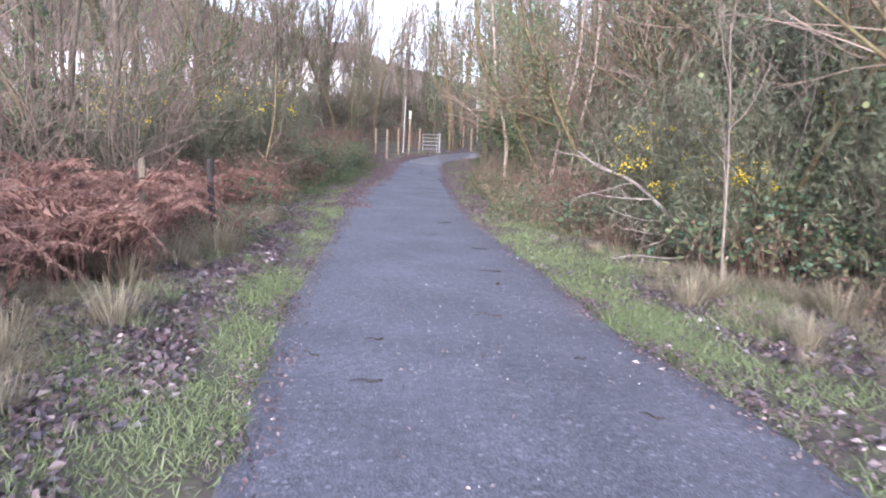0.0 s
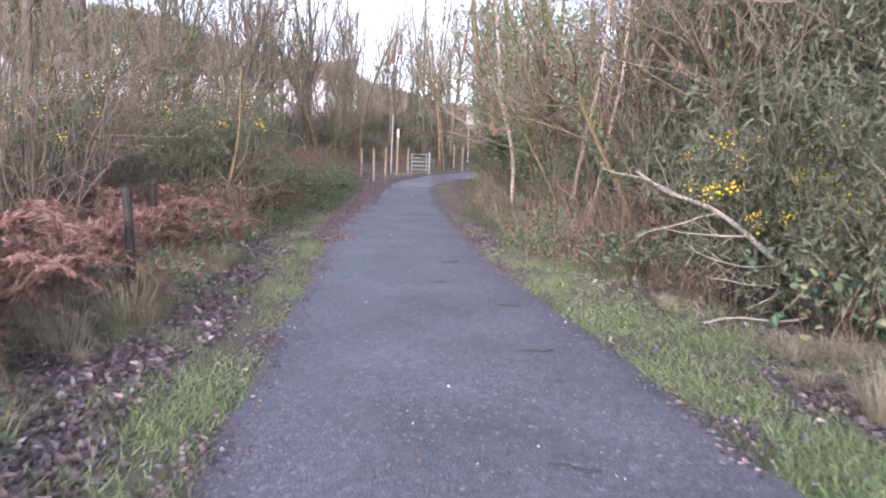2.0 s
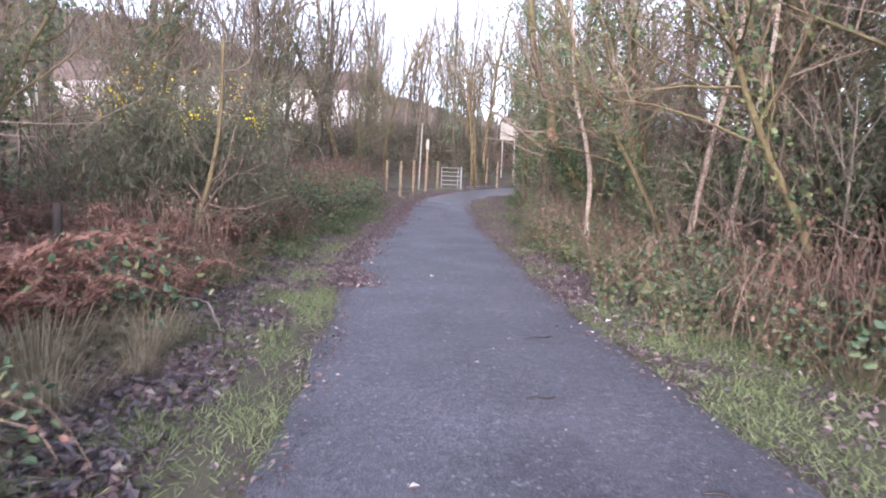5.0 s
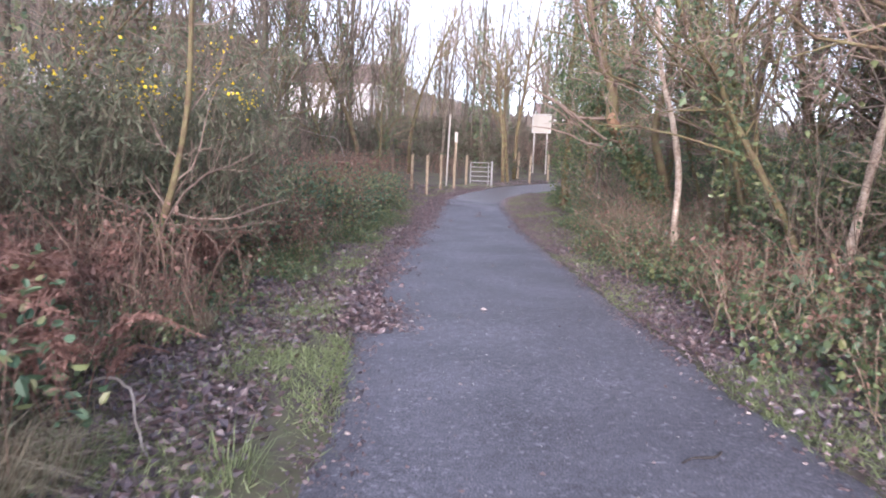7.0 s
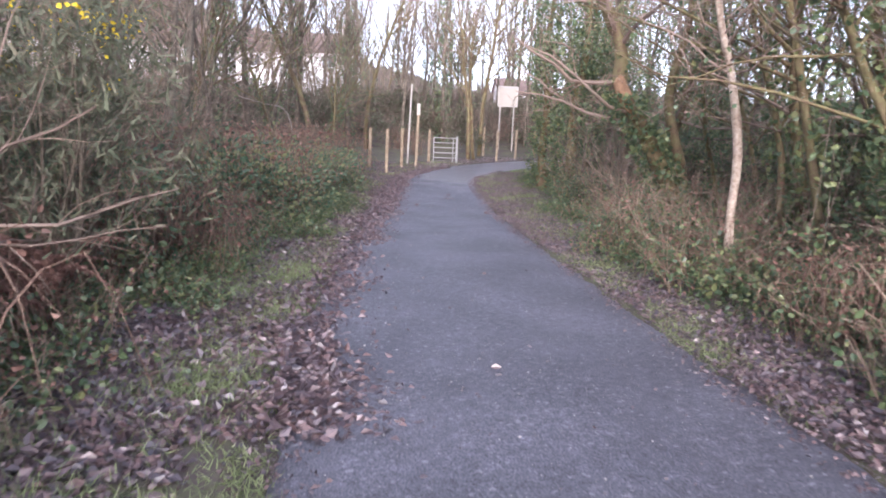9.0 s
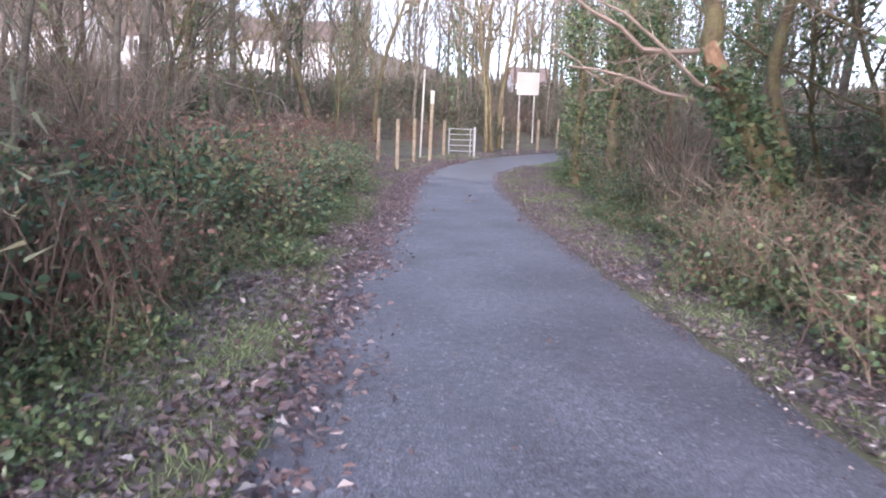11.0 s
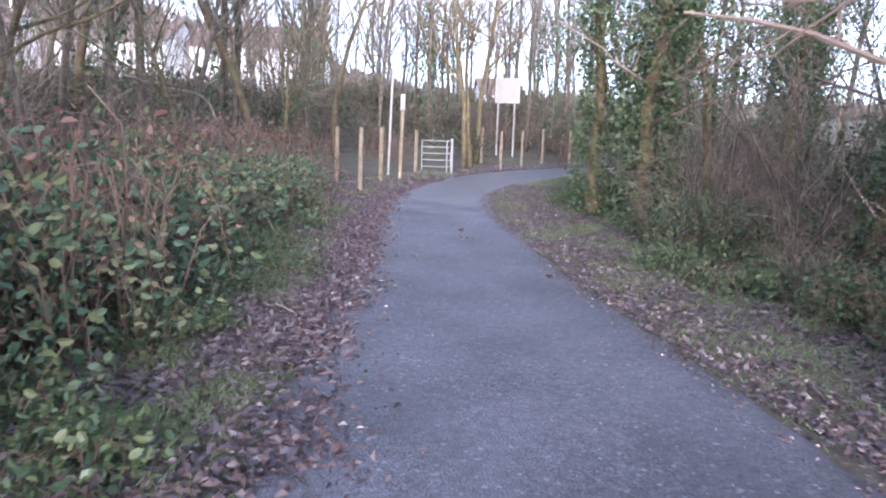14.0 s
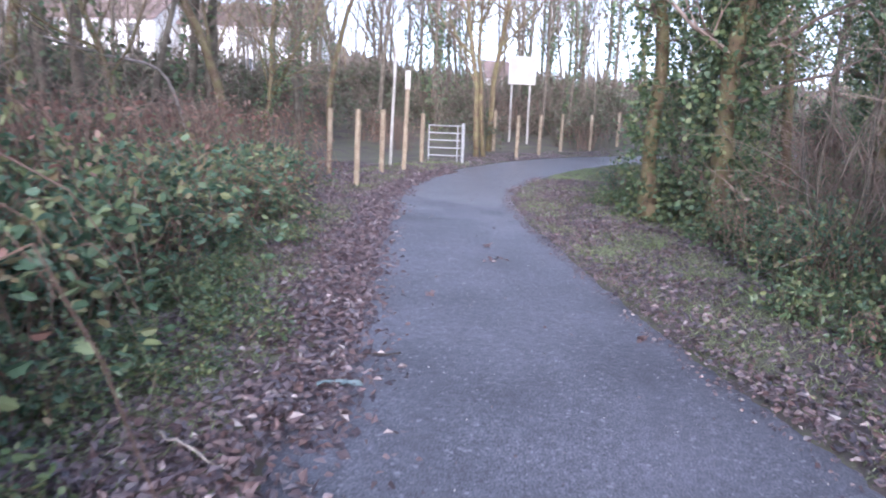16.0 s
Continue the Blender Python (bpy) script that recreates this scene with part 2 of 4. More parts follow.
    def mesh(self, name, mat, smooth=False):
        me = bpy.data.meshes.new(name)
        faces = [row.tolist() for f in self.f for row in f]
        me.from_pydata(np.concatenate(self.v).tolist(), [], faces)
        me.materials.append(mat)
        if smooth:
            me.polygons.foreach_set("use_smooth", [True] * len(me.polygons))
        me.update()
        return me


def part(name, geo, mat, parent, label="", smooth=False):
    ob = new(name, geo.mesh(name, mat, smooth))
    ob.parent = parent
    if label:
        tagged(ob, label)
    return ob


def thing(name, label, category, group="", at=None):
    ob = new(name)
    ob.empty_display_size = 0.2
    if at is not None:
        ob.matrix_basis = at
    return tagged(ob, label, category, group)


def unit(v):
    return v / (np.linalg.norm(v) + 1e-9)


# ---- the path's course and the lie of the land ----
COURSE = [(2.6, -14, 3.0), (1.9, -8, 3.0), (1.1, -2, 3.0), (0.50, 3, 2.98), (0.09, 5.3, 2.9), (-0.10, 7.2, 2.88), (-0.57, 12, 2.7), (-0.86, 15, 2.83),
          (-1.05, 17, 2.98), (-1.27, 22, 2.95), (-1.34, 26, 2.82), (-1.40, 30, 2.78), (-1.42, 33, 2.6), (-1.2, 36, 2.6), (-0.45, 38.6, 2.7),
          (0.75, 41.2, 2.7), (2.8, 44.4, 2.7), (5.9, 47.3, 2.6), (11, 49.8, 2.5), (20, 52, 2.5)]


def spline(rows, per=14):
    p = np.array(rows, float)
    p = np.vstack([2 * p[0] - p[1], p, 2 * p[-1] - p[-2]])
    out = []
    for i in range(1, len(p) - 2):
        for t in np.arange(per) / per:
            a, b, c, d = p[i - 1:i + 3]
            out.append(0.5 * (2 * b + (c - a) * t + (2 * a - 5 * b + 4 * c - d) * t * t + (3 * b - a - 3 * c + d) * t ** 3))
    return np.array(out + [p[-2]])


LINE = spline(COURSE)
TANG = np.gradient(LINE[:, :2], axis=0)
TANG /= np.linalg.norm(TANG, axis=1, keepdims=True)
RIGHT = np.stack([TANG[:, 1], -TANG[:, 0]], 1)


def to_path(x, y):
    """Signed distance from the path's middle (right is plus) and half its width there."""
    x, y = np.atleast_1d(np.asarray(x, float)), np.atleast_1d(np.asarray(y, float))
    u, w = np.zeros(len(x)), np.zeros(len(x))
    for s in range(0, len(x), 20000):
        d = np.stack([x[s:s + 20000, None] - LINE[None, :, 0], y[s:s + 20000, None] - LINE[None, :, 1]], -1)
        i = (d ** 2).sum(-1).argmin(1)
        k = np.arange(len(i))
        dist = np.linalg.norm(d[k, i], axis=1)
        u[s:s + 20000] = dist * np.sign((d[k, i] * RIGHT[i]).sum(-1))
        w[s:s + 20000] = LINE[i, 2] / 2
    return u, w


def smooth(a, b, v):
    t = np.clip((v - a) / (b - a), 0, 1)
    return t * t * (3 - 2 * t)


def grade(y):
    y = np.asarray(y, float)
    z = np.where(y < 26, 0, np.where(y < 30, 0.055 * (y - 26) ** 2 / 8, 0.055 * (y - 28)))
    z = np.where(y > 50, 1.21 + 0.12 * (y - 50), z)
    return np.where(y > 110, 8.41 + 0.02 * (y - 110), z)


def wobble(x, y, s):
    return np.sin(x * 1.7 * s + 1.3 * np.sin(y * 1.1 * s)) * np.cos(y * 1.3 * s + 0.7 * np.sin(x * 2.1 * s))


def land(x, y):
    x, y = np.atleast_1d(np.asarray(x, float)), np.atleast_1d(np.asarray(y, float))
    u, w = to_path(x, y)
    d = np.abs(u) - w
    side = np.where(u < 0, 1.0, 0.5)
    z = grade(y)
    z = z + np.where(d < 0, -0.05 * smooth(0.0, -0.15, d), 0)
    off = smooth(0.1, 1.5, d)
    z = z + off * (0.05 * wobble(x, y, 1.0) + 0.02 * wobble(x, y, 3.7) + 0.06 * side)
    z = z + np.where(u < 0, 0.10, 0.05) * np.clip(d - 4, 0, 38) * (1 - smooth(48, 75, y))
    far = np.hypot(x, y - 20)
    ridge = smooth(100, 230, far) * np.clip(25 - 0.26 * (x + 60), 5, 34) * smooth(40, 110, y)
    return z + ridge + 0.8 * smooth(60, 120, far) * wobble(x, y, 0.05)


def lands(x, y):
    return float(land(x, y)[0])


def axis_steps(inner0, inner1, step, reach):
    a = list(np.arange(inner0, inner1 + 1e-6, step))
    lo, hi, s = [a[0]], [a[-1]], step
    while hi[-1] < reach:
        s *= 1.22
        hi.append(hi[-1] + s)
    s = step
    while lo[-1] > -reach:
        s *= 1.22
        lo.append(lo[-1] - s)
    return np.array(lo[:0:-1] + a + hi[1:])


gx, gy = axis_steps(-7, 7, 0.2, 1500), axis_steps(-3, 50, 0.2, 1500)
X, Y = np.meshgrid(gx, gy)
g = Geo()
nx = len(gx)
i, j = np.meshgrid(np.arange(len(gy) - 1), np.arange(nx - 1), indexing="ij")
g.add(np.stack([X.ravel(), Y.ravel(), land(X.ravel(), Y.ravel())], -1), [np.stack([i * nx + j, i * nx + j + 1, (i + 1) * nx + j + 1, (i + 1) * nx + j], -1).reshape(-1, 4)])
tagged(new("ground", g.mesh("ground", M_SOIL, True)), "muddy woodland ground with thin moss and grass", "ground", kind="structure")

# path: a crowned tarmac ribbon with a ragged edge
g = Geo()
dense = spline(COURSE, 60)
dt = np.gradient(dense[:, :2], axis=0)
dt /= np.linalg.norm(dt, axis=1, keepdims=True)
dr = np.stack([dt[:, 1], -dt[:, 0]], 1)
cols = np.linspace(-1, 1, 25)
rag = np.array([[noise.noise((p[0] * 2.2, p[1] * 2.2, s * 9)) * 0.10 + noise.noise((p[0] * 9, p[1] * 9, s * 5)) * 0.05 for s in (-1, 1)] for p in dense])
pv = []
for c in cols:
    half = dense[:, 2] / 2 + np.where(c < 0, rag[:, 0], rag[:, 1]) * abs(c) ** 6
    xy = dense[:, :2] + dr * (c * half)[:, None]
    z = grade(xy[:, 1]) + 0.022 * (1 - c * c) + 0.004 - 0.03 * (abs(c) == 1) + 0.004 * wobble(xy[:, 0], xy[:, 1], 1.2)
    pv.append(np.column_stack([xy, z]))
pv = np.stack(pv, 1)
n, k = pv.shape[:2]
i, j = np.meshgrid(np.arange(n - 1), np.arange(k - 1), indexing="ij")
quads = np.stack([i * k + j, i * k + j + 1, (i + 1) * k + j + 1, (i + 1) * k + j], -1)
g.add(pv.reshape(-1, 3), [quads.reshape(-1, 4)])
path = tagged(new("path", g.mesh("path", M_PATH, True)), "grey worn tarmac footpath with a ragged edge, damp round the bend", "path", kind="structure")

# a tarred joint across the tarmac
g = Geo()
r = int(np.argmax(dense[:, 1] > 32.6))
c = np.linspace(-0.93, 0.93, 40)
mid = dense[r, :2] + dr[r] * (c * dense[r, 2] / 2)[:, None] + dt[r] * (0.03 * np.sin(c * 7) + 0.012 * rng.normal(size=40))[:, None]
half = dt[r] * (0.007 + 0.003 * rng.normal(size=40))[:, None]
z = grade(mid[:, 1]) + 0.022 * (1 - c * c) + 0.012 + 0.004 * wobble(mid[:, 0], mid[:, 1], 1.2)
g.add(np.concatenate([np.column_stack([mid - half, z]), np.column_stack([mid + half, z])]), [np.array([(a, a + 1, a + 41, a + 40) for a in range(39)])])
part("joint", g, M_DARKPOST, path, "dark tarred joint")

# ---- houses on the rise behind the trees ----


def house(x, y, wide, z, turn, label):
    h = thing("house", label, "house", "houses behind the wood", pose(x, y, z, 0, 0, turn))
    w, d, e, r = wide / 2, 7.0, 5.0, 7.3
    g = Geo()
    g.box(-w, w, 0, d, -4, e)
    g.add([(-w, 0, e), (-w, d, e), (-w, d / 2, r - 0.1), (w, 0, e), (w, d, e), (w, d / 2, r - 0.1)], [np.array([(0, 2, 1), (3, 4, 5)])])
    part("wall", g, M_RENDER, h)
    g = Geo()
    o = 0.35
    for s in (0, 1):
        y0, ym = (-o, d / 2) if s == 0 else (d + o, d / 2)
        z0 = e - 0.25
        g.add([(-w - o, y0, z0), (w + o, y0, z0), (w + o, ym, r), (-w - o, ym, r), (-w - o, y0, z0 + 0.14), (w + o, y0, z0 + 0.14), (w + o, ym, r + 0.14), (-w - o, ym, r + 0.14)],
              [np.array([(0, 1, 2, 3), (4, 5, 6, 7), (0, 1, 5, 4), (1, 2, 6, 5), (3, 0, 4, 7)])])
    roof = part("roof", g, M_ROOF, h)
    g = Geo()
    g.box(w - 1.6, w - 0.8, d / 2 - 0.35, d / 2 + 0.35, r - 0.5, r + 1.0, 0.05)
    part("chimney", g, M_RENDER, roof)
    bays = max(2, int(wide / 3.2))
    for b in range(bays):
        bx = -w + wide * (b + 0.5) / bays
        for bz in (0.9, 3.3):
            win = Geo()
            for x0, x1, z0, z1 in ((-0.6, 0.6, 0, 0.08), (-0.6, 0.6, 1.12, 1.2), (-0.6, -0.52, 0.08, 1.12), (0.52, 0.6, 0.08, 1.12), (-0.04, 0.04, 0.08, 1.12)):
                win.box(bx + x0, bx + x1, -0.06, 0.02, bz + z0, bz + z1)
            wo = part("window", win, M_FRAME, h)
            p = Geo()
            p.box(bx - 0.52, bx + 0.52, -0.03, 0.01, bz + 0.08, bz + 1.12)
            part("pane", p, M_PANE, wo)
    return h


for hx, hy, wd, tn in ((-55, 78, 11, -14), (-42, 81, 11, -12), (-29.5, 84, 11, -10), (-17, 86, 12, -6), (10.4, 112, 5, 4)):
    house(hx, hy, wd, lands(hx, hy) + (0.7 if hy < 95 else -3.4), tn, "white rendered house with brown roof behind bare trees")

# far woods on the hill
g = Geo()
m = 26000
fx, fy = rng.uniform(-230, 190, m), rng.uniform(112, 290, m)
fz = land(fx, fy)
hgt = rng.uniform(1.5, 4.5, m)
g.leaves(np.column_stack([fx, fy, fz - 0.5]), np.column_stack([rng.normal(0, 0.25, m), rng.normal(0, 0.25, m), np.ones(m)]), hgt, 0.3, 0.3)
tagged(new("far_woods", g.mesh("far_woods", M_WOODS)), "brown leafless woods on the far hill", "woods", kind="stuff")

# ---- trees ----


def grow(wood, twigs, start, way, length, radius, level, bend, kids, levels, lift=0.25, tips=None):
    """A limb as a bent tapered tube with its side limbs; the finest go into the twigs' mesh."""
    n = (9, 6, 4, 2)[min(level, 3)]
    pts, d = [start], unit(way)
    for _ in range(n - 1):
        d = unit(d + rng.normal(0, bend, 3) + np.array([0, 0, lift * 0.3]))
        pts.append(pts[-1] + d * length / (n - 1))
    pts = np.array(pts)
    radii = radius * np.linspace(1, 0.28 if level < 2 else 0.35, n) ** 0.9
    (wood if level < 2 else twigs).tube(pts, radii, (8, 5, 3, 3)[min(level, 3)], cap=level == 0)
    if tips is not None and level >= 1:
        tips.append(pts[-1])
    if level + 1 >= levels:
        return pts
    for c in range(kids[level]):
        t = rng.uniform(0.3 if level == 0 else 0.15, 0.98)
        at = t * (n - 1)
        i0 = min(int(at), n - 2)
        p = pts[i0] + (pts[i0 + 1] - pts[i0]) * (at - i0)
        along = unit(pts[i0 + 1] - pts[i0])
        out = unit(np.cross(along, rng.normal(size=3)))
        w = unit(along * rng.uniform(0.5, 1.1) + out + np.array([0, 0, lift]))
        grow(wood, twigs, p, w, length * rng.uniform(0.28, 0.5) * (1.15 - 0.5 * t), max(0.0035, radii[i0] * rng.uniform(0.35, 0.55)), level + 1, bend * 1.25, kids, levels, lift, tips)
    return pts


def cling(g, pts, radius, count, size, spread=0.12, top=1.0):
    """Ivy leaves round a trunk."""
    t = rng.uniform(0, top, count) * (len(pts) - 1)
    i = np.minimum(t.astype(int), len(pts) - 2)
    p = pts[i] + (pts[i + 1] - pts[i]) * (t - i)[:, None]
    a = rng.uniform(0, 2 * np.pi, count)
    clump = 0.6 + 0.5 * np.sin(t * 2.3 + 2 * np.cos(a)) + rng.exponential(0.4, count)
    out = np.column_stack([np.cos(a), np.sin(a), rng.normal(-0.25, 0.4, count)])
    g.leaves(p + out * (radius + spread * clump)[:, None] * [1, 1, 0.4], out + rng.normal(0, 0.5, (count, 3)), rng.uniform(0.6, 1.3, count) * size, 0.85, 0.25, size < 0.1)


def tree(name, label, height, radius, kids, bark, lean=(0, 0), bend=0.10, lift=0.25, ivy=0, ivy_size=0.075, ivy_top=0.6, levels=4, group="", course=None, spread=0.12, crown_ivy=0):
    t = thing(name, label, "tree", group)
    wood, twigs, tips = Geo(), Geo(), []
    if course is None:
        pts = grow(wood, twigs, np.array([0, 0, -0.15]), np.array([lean[0], lean[1], 1.0]), height, radius, 0, bend, kids, levels, lift, tips)
    else:
        pts = spline(course, 5)
        rad = radius * np.linspace(1.0, 0.4, len(pts))
        rad[:4] *= np.array([1.5, 1.3, 1.15, 1.05])
        wood.tube(pts, rad * (1 + 0.08 * rng.normal(size=len(pts))), 12)
        for c in range(kids[0]):
            i = int(rng.uniform(0.35, 0.98) * (len(pts) - 1))
            w = unit(np.array([rng.normal(), rng.normal(), 0.5]))
            grow(twigs, twigs, pts[i], w, height * rng.uniform(0.25, 0.45), rad[i] * rng.uniform(0.22, 0.4), 1, 0.24, kids, levels, lift, tips)
    part("trunk", wood, bark, t, smooth=True)
    if twigs.v:
        part("crown", twigs, M_TWIG, t)
    if ivy:
        g = Geo()
        cling(g, pts, radius, ivy, ivy_size, spread, ivy_top)
        if crown_ivy:
            tp = np.array(tips)[rng.integers(0, len(tips), crown_ivy)]
            g.leaves(tp + rng.normal(0, 0.22, (crown_ivy, 3)), rng.normal(size=(crown_ivy, 3)) + [0, 0, -0.4], rng.uniform(0.6, 1.2, crown_ivy) * ivy_size, 0.8)
        part("ivy", g, M_IVY, t, "glossy green climbing ivy")
    return t


def place(ob, x, y, turn=0.0, scale=1.0, tall=1.0, sink=0.03, tilt=(0, 0)):
    return copy_thing(ob, pose(x, y, lands(x, y) - sink, tilt[0], tilt[1], turn) @ Matrix.Diagonal((scale, scale, scale * tall, 1)))


def settle(ob, x, y, turn=0.0, scale=1.0, tall=1.0, sink=0.03):
    ob.matrix_basis = pose(x, y, lands(x, y) - sink, 0, 0, turn) @ Matrix.Diagonal((scale, scale, scale * tall, 1))


SAPLING = "slender bare grey tree in the winter wood"
IVIED = "bare tree with an ivy-covered trunk in the wood"
poles = [tree("slender_tree", SAPLING, h, r, k, M_BARK, lean, 0.06, 0.45, group="bare trees")
         for h, r, k, lean in ((10, 0.08, (14, 4, 3), (0.05, 0)), (12, 0.095, (16, 4, 3), (-0.06, 0.03)), (8, 0.055, (13, 4, 3), (0.1, 0.05)), (11, 0.12, (16, 5, 3), (0, -0.05)))]
ivied = [tree("ivy_clad_tree", IVIED, h, 0.11, (12, 4, 4), M_BARK, (0.04, 0.02), 0.07, 0.4, 1000, 0.125, tp, group="ivy-clad trees", spread=0.16) for h, tp in ((11, 0.75), (13, 0.9))]
warm = [tree("brown_tree", "mossy brown bare tree in the wood", h, 0.12, (14, 5, 4), M_BROWN, (0.08, 0), 0.09, 0.3, group="bare trees") for h in (9, 11)]


def scatter(kinds, count, x0, x1, y0, y1, near, scale=(0.8, 1.2), gap=0.0, keep=None):
    """Copies of the kinds over a stretch of the plan, no nearer to the path's edge than `near`."""
    done = []
    for _ in range(count * 12):
        if len(done) >= count:
            break
        x, y = rng.uniform(x0, x1), rng.uniform(y0, y1)
        u, w = to_path(x, y)
        if abs(u[0]) - w[0] < near or any(math.hypot(x - a, y - b) < gap for a, b in done):
            continue
        if keep is not None and not keep(x, y):
            continue
        done.append((x, y))
        place(kinds[rng.integers(len(kinds))], x, y, rng.uniform(0, 360), rng.uniform(*scale), rng.uniform(0.9, 1.15))
    return done


def clear_view(x, y):
    """The glade ahead of the bend, with fewer trunks."""
    return not (-3.2 < x < 6 and 36 < y < 52)


scatter(poles + warm[:1], 42, -22, -4.6, 10, 52, 3.0, (0.8, 1.15), 1.1)
scatter(poles + ivied, 26, -26, -5.5, 2, 34, 3.6, (0.8, 1.2), 1.4)
scatter(poles, 16, -34, -6, 50, 76, 3.0, (0.8, 1.1), 1.2)
scatter(poles + ivied + warm, 50, -16, 26, 50, 78, 3.0, (0.75, 1.15), 1.3, clear_view)
scatter(poles + ivied + warm, 48, 4.4, 22, 6, 48, 3.0, (0.8, 1.15), 1.3)
scatter(poles + ivied, 24, -4.5, 13, 53, 68, 3.0, (0.85, 1.15), 1.0)
# unseen trees behind the walk's start, added only for the light
scatter(poles, 10, -14, 16, -16, -4, 3.0, (0.9, 1.2), 2)
for k, (ob, (x, y)) in enumerate(zip(poles + ivied + warm, ((-7.4, 36), (-5.2, 42), (-6.2, 27), (6.5, 29), (-8.0, 33.5), (3.5, 57), (5.4, 21), (0.9, 47.8)))):
    settle(ob, x, y, 40 * k)
place(ivied[0], -7.4, 38.5, 20, 1.0)
place(ivied[1], -5.6, 44.5, 80, 0.9)
place(warm[1], 0.2, 45.2, 100, 0.9)
place(warm[0], 0.5, 45.6, 200, 0.8)

# birches beside the path
birch = tree("birch_tree", "slim leaning birch with pale peeling bark", 4.5, 0.052, (15, 5, 4), M_BIRCH,
             course=[(0.12, 0, -0.1), (0.02, 0, 0.7), (0.03, 0.0, 1.5), (-0.12, 0, 2.3), (-0.32, 0, 3.0), (-0.42, 0.1, 4.2), (-0.6, 0.1, 6.0), (-0.7, 0.2, 7.6)], group="birches")
settle(birch, 1.62, 18.9)
pair = tree("birch_tree", "leaning birch with pinkish pale bark", 5, 0.05, (16, 5, 4), M_BIRCH, course=[(-0.1, 0, -0.1), (0.05, 0, 1.0), (0.25, 0, 2.2), (0.5, 0.0, 3.6), (0.6, 0.1, 5.5), (0.8, 0.1, 8)], group="birches")
settle(pair, 2.45, 15.9)
place(pair, 2.8, 15.5, 12, 0.95)
place(birch, 5.2, 12.8, 150, 0.9)

thicket = [tree("thicket_tree", "dense twiggy bare tree over the thicket", h, 0.055, (20, 6, 4), M_BROWN, lean, 0.13, 0.15, 800, 0.06, 0.8, group="thicket trees", crown_ivy=900) for h, lean in ((5.5, (-0.15, 0)), (6.5, (0.1, 0.1)))]
for ob, x, y in ((thicket[0], 3.2, 13.6), (thicket[1], 2.9, 20.2)):
    settle(ob, x, y)
scatter(thicket, 20, 2.3, 6.5, 10, 25, 1.9, (0.8, 1.2), 0.9, lambda x, y: not (1.5 < x < 3.6 and 21.5 < y < 24.8))
scatter(thicket, 10, -8, -4.4, 11, 40, 2.6, (0.8, 1.15), 1.1)
scatter(thicket, 8, 3.6, 9, 3, 11, 2.4, (0.8, 1.1), 1.2)

# the split oak, the ivy trunk at the bend and their company
oak = tree("oak_tree", "old mossy split oak with ivy and a torn limb", 6, 0.165, (12, 6, 4), M_BROWN,
           course=[(0.15, 0, -0.15), (0, 0, 0.5), (-0.45, 0, 1.25), (-0.85, -0.1, 1.9), (-1.25, -0.1, 2.5), (-1.3, -0.1, 3.2), (-1.7, 0, 4.2), (-1.9, 0, 5.6), (-2.0, 0.1, 7)], ivy=2000, ivy_size=0.08, ivy_top=0.5, spread=0.10)
settle(oak, 2.75, 23.2)
g = Geo()
stub = np.array([(-1.05, -0.16, 2.15), (-1.2, -0.2, 2.4), (-1.3, -0.19, 2.62), (-1.28, -0.16, 2.8)])
g.tube(stub, [0.06, 0.12, 0.10, 0.03], 10)
part("torn_stub", g, M_SCAR, oak, "raw torn orange wood")
g = Geo()
limb = spline([(-0.05, 0, 0.35), (-0.02, 0.2, 1.2), (-0.3, 0.3, 2.4), (-0.1, 0.3, 3.6), (0.2, 0.4, 5.4)], 5)
g.tube(limb, np.linspace(0.11, 0.05, len(limb)), 10)
part("second_stem", g, M_BROWN, oak, smooth=True)
corner = tree("ivy_tree", "leaning tree smothered in yellow-green ivy", 5.2, 0.17, (22, 5, 4), M_BROWN,
              course=[(0, 0, -0.1), (0.03, 0, 1.2), (0, 0, 2.4), (0.2, 0, 3.6), (0.3, 0, 5), (0.1, 0, 8)], ivy=4200, ivy_size=0.085, ivy_top=0.95, spread=0.26, crown_ivy=5000)
settle(corner, 2.55, 32.0)
column = tree("ivy_tree", "slim upright trunk sleeved in yellow-green ivy", 2.4, 0.14, (18, 5, 3), M_BROWN,
              course=[(0, 0, -0.1), (-0.06, 0, 1.2), (0.02, 0, 2.6), (-0.08, 0.1, 4.2), (0.05, 0, 6), (0, 0, 8.5)], ivy=3600, ivy_size=0.08, ivy_top=0.95, spread=0.2, crown_ivy=1800)
settle(column, 1.95, 33.2)
place(corner, 3.3, 33.4, 60, 0.9)
place(corner, 5.2, 37.5, 250, 1.0)
for x, y, a in ((6.8, 34.5, 20), (10.4, 40.0, 200)):
    place(corner, x, y, a, 1.0)
stems = tree("brown_tree", "leaning brown trunk with ivy at its foot", 7, 0.11, (11, 5, 4), M_BROWN, course=[(0.3, 0, -0.1), (0.1, 0, 1.0), (-0.1, 0, 2.0), (-0.35, 0, 3.0), (-0.6, 0, 4.5), (-0.7, 0, 7)], ivy=500, ivy_size=0.08, ivy_top=0.4)
settle(stems, 4.4, 20.6)
place(stems, -4.1, 15.2, 210, 0.45)
place(stems, 3.6, 26.5, 120, 1.0)

# ---- shrubs ----


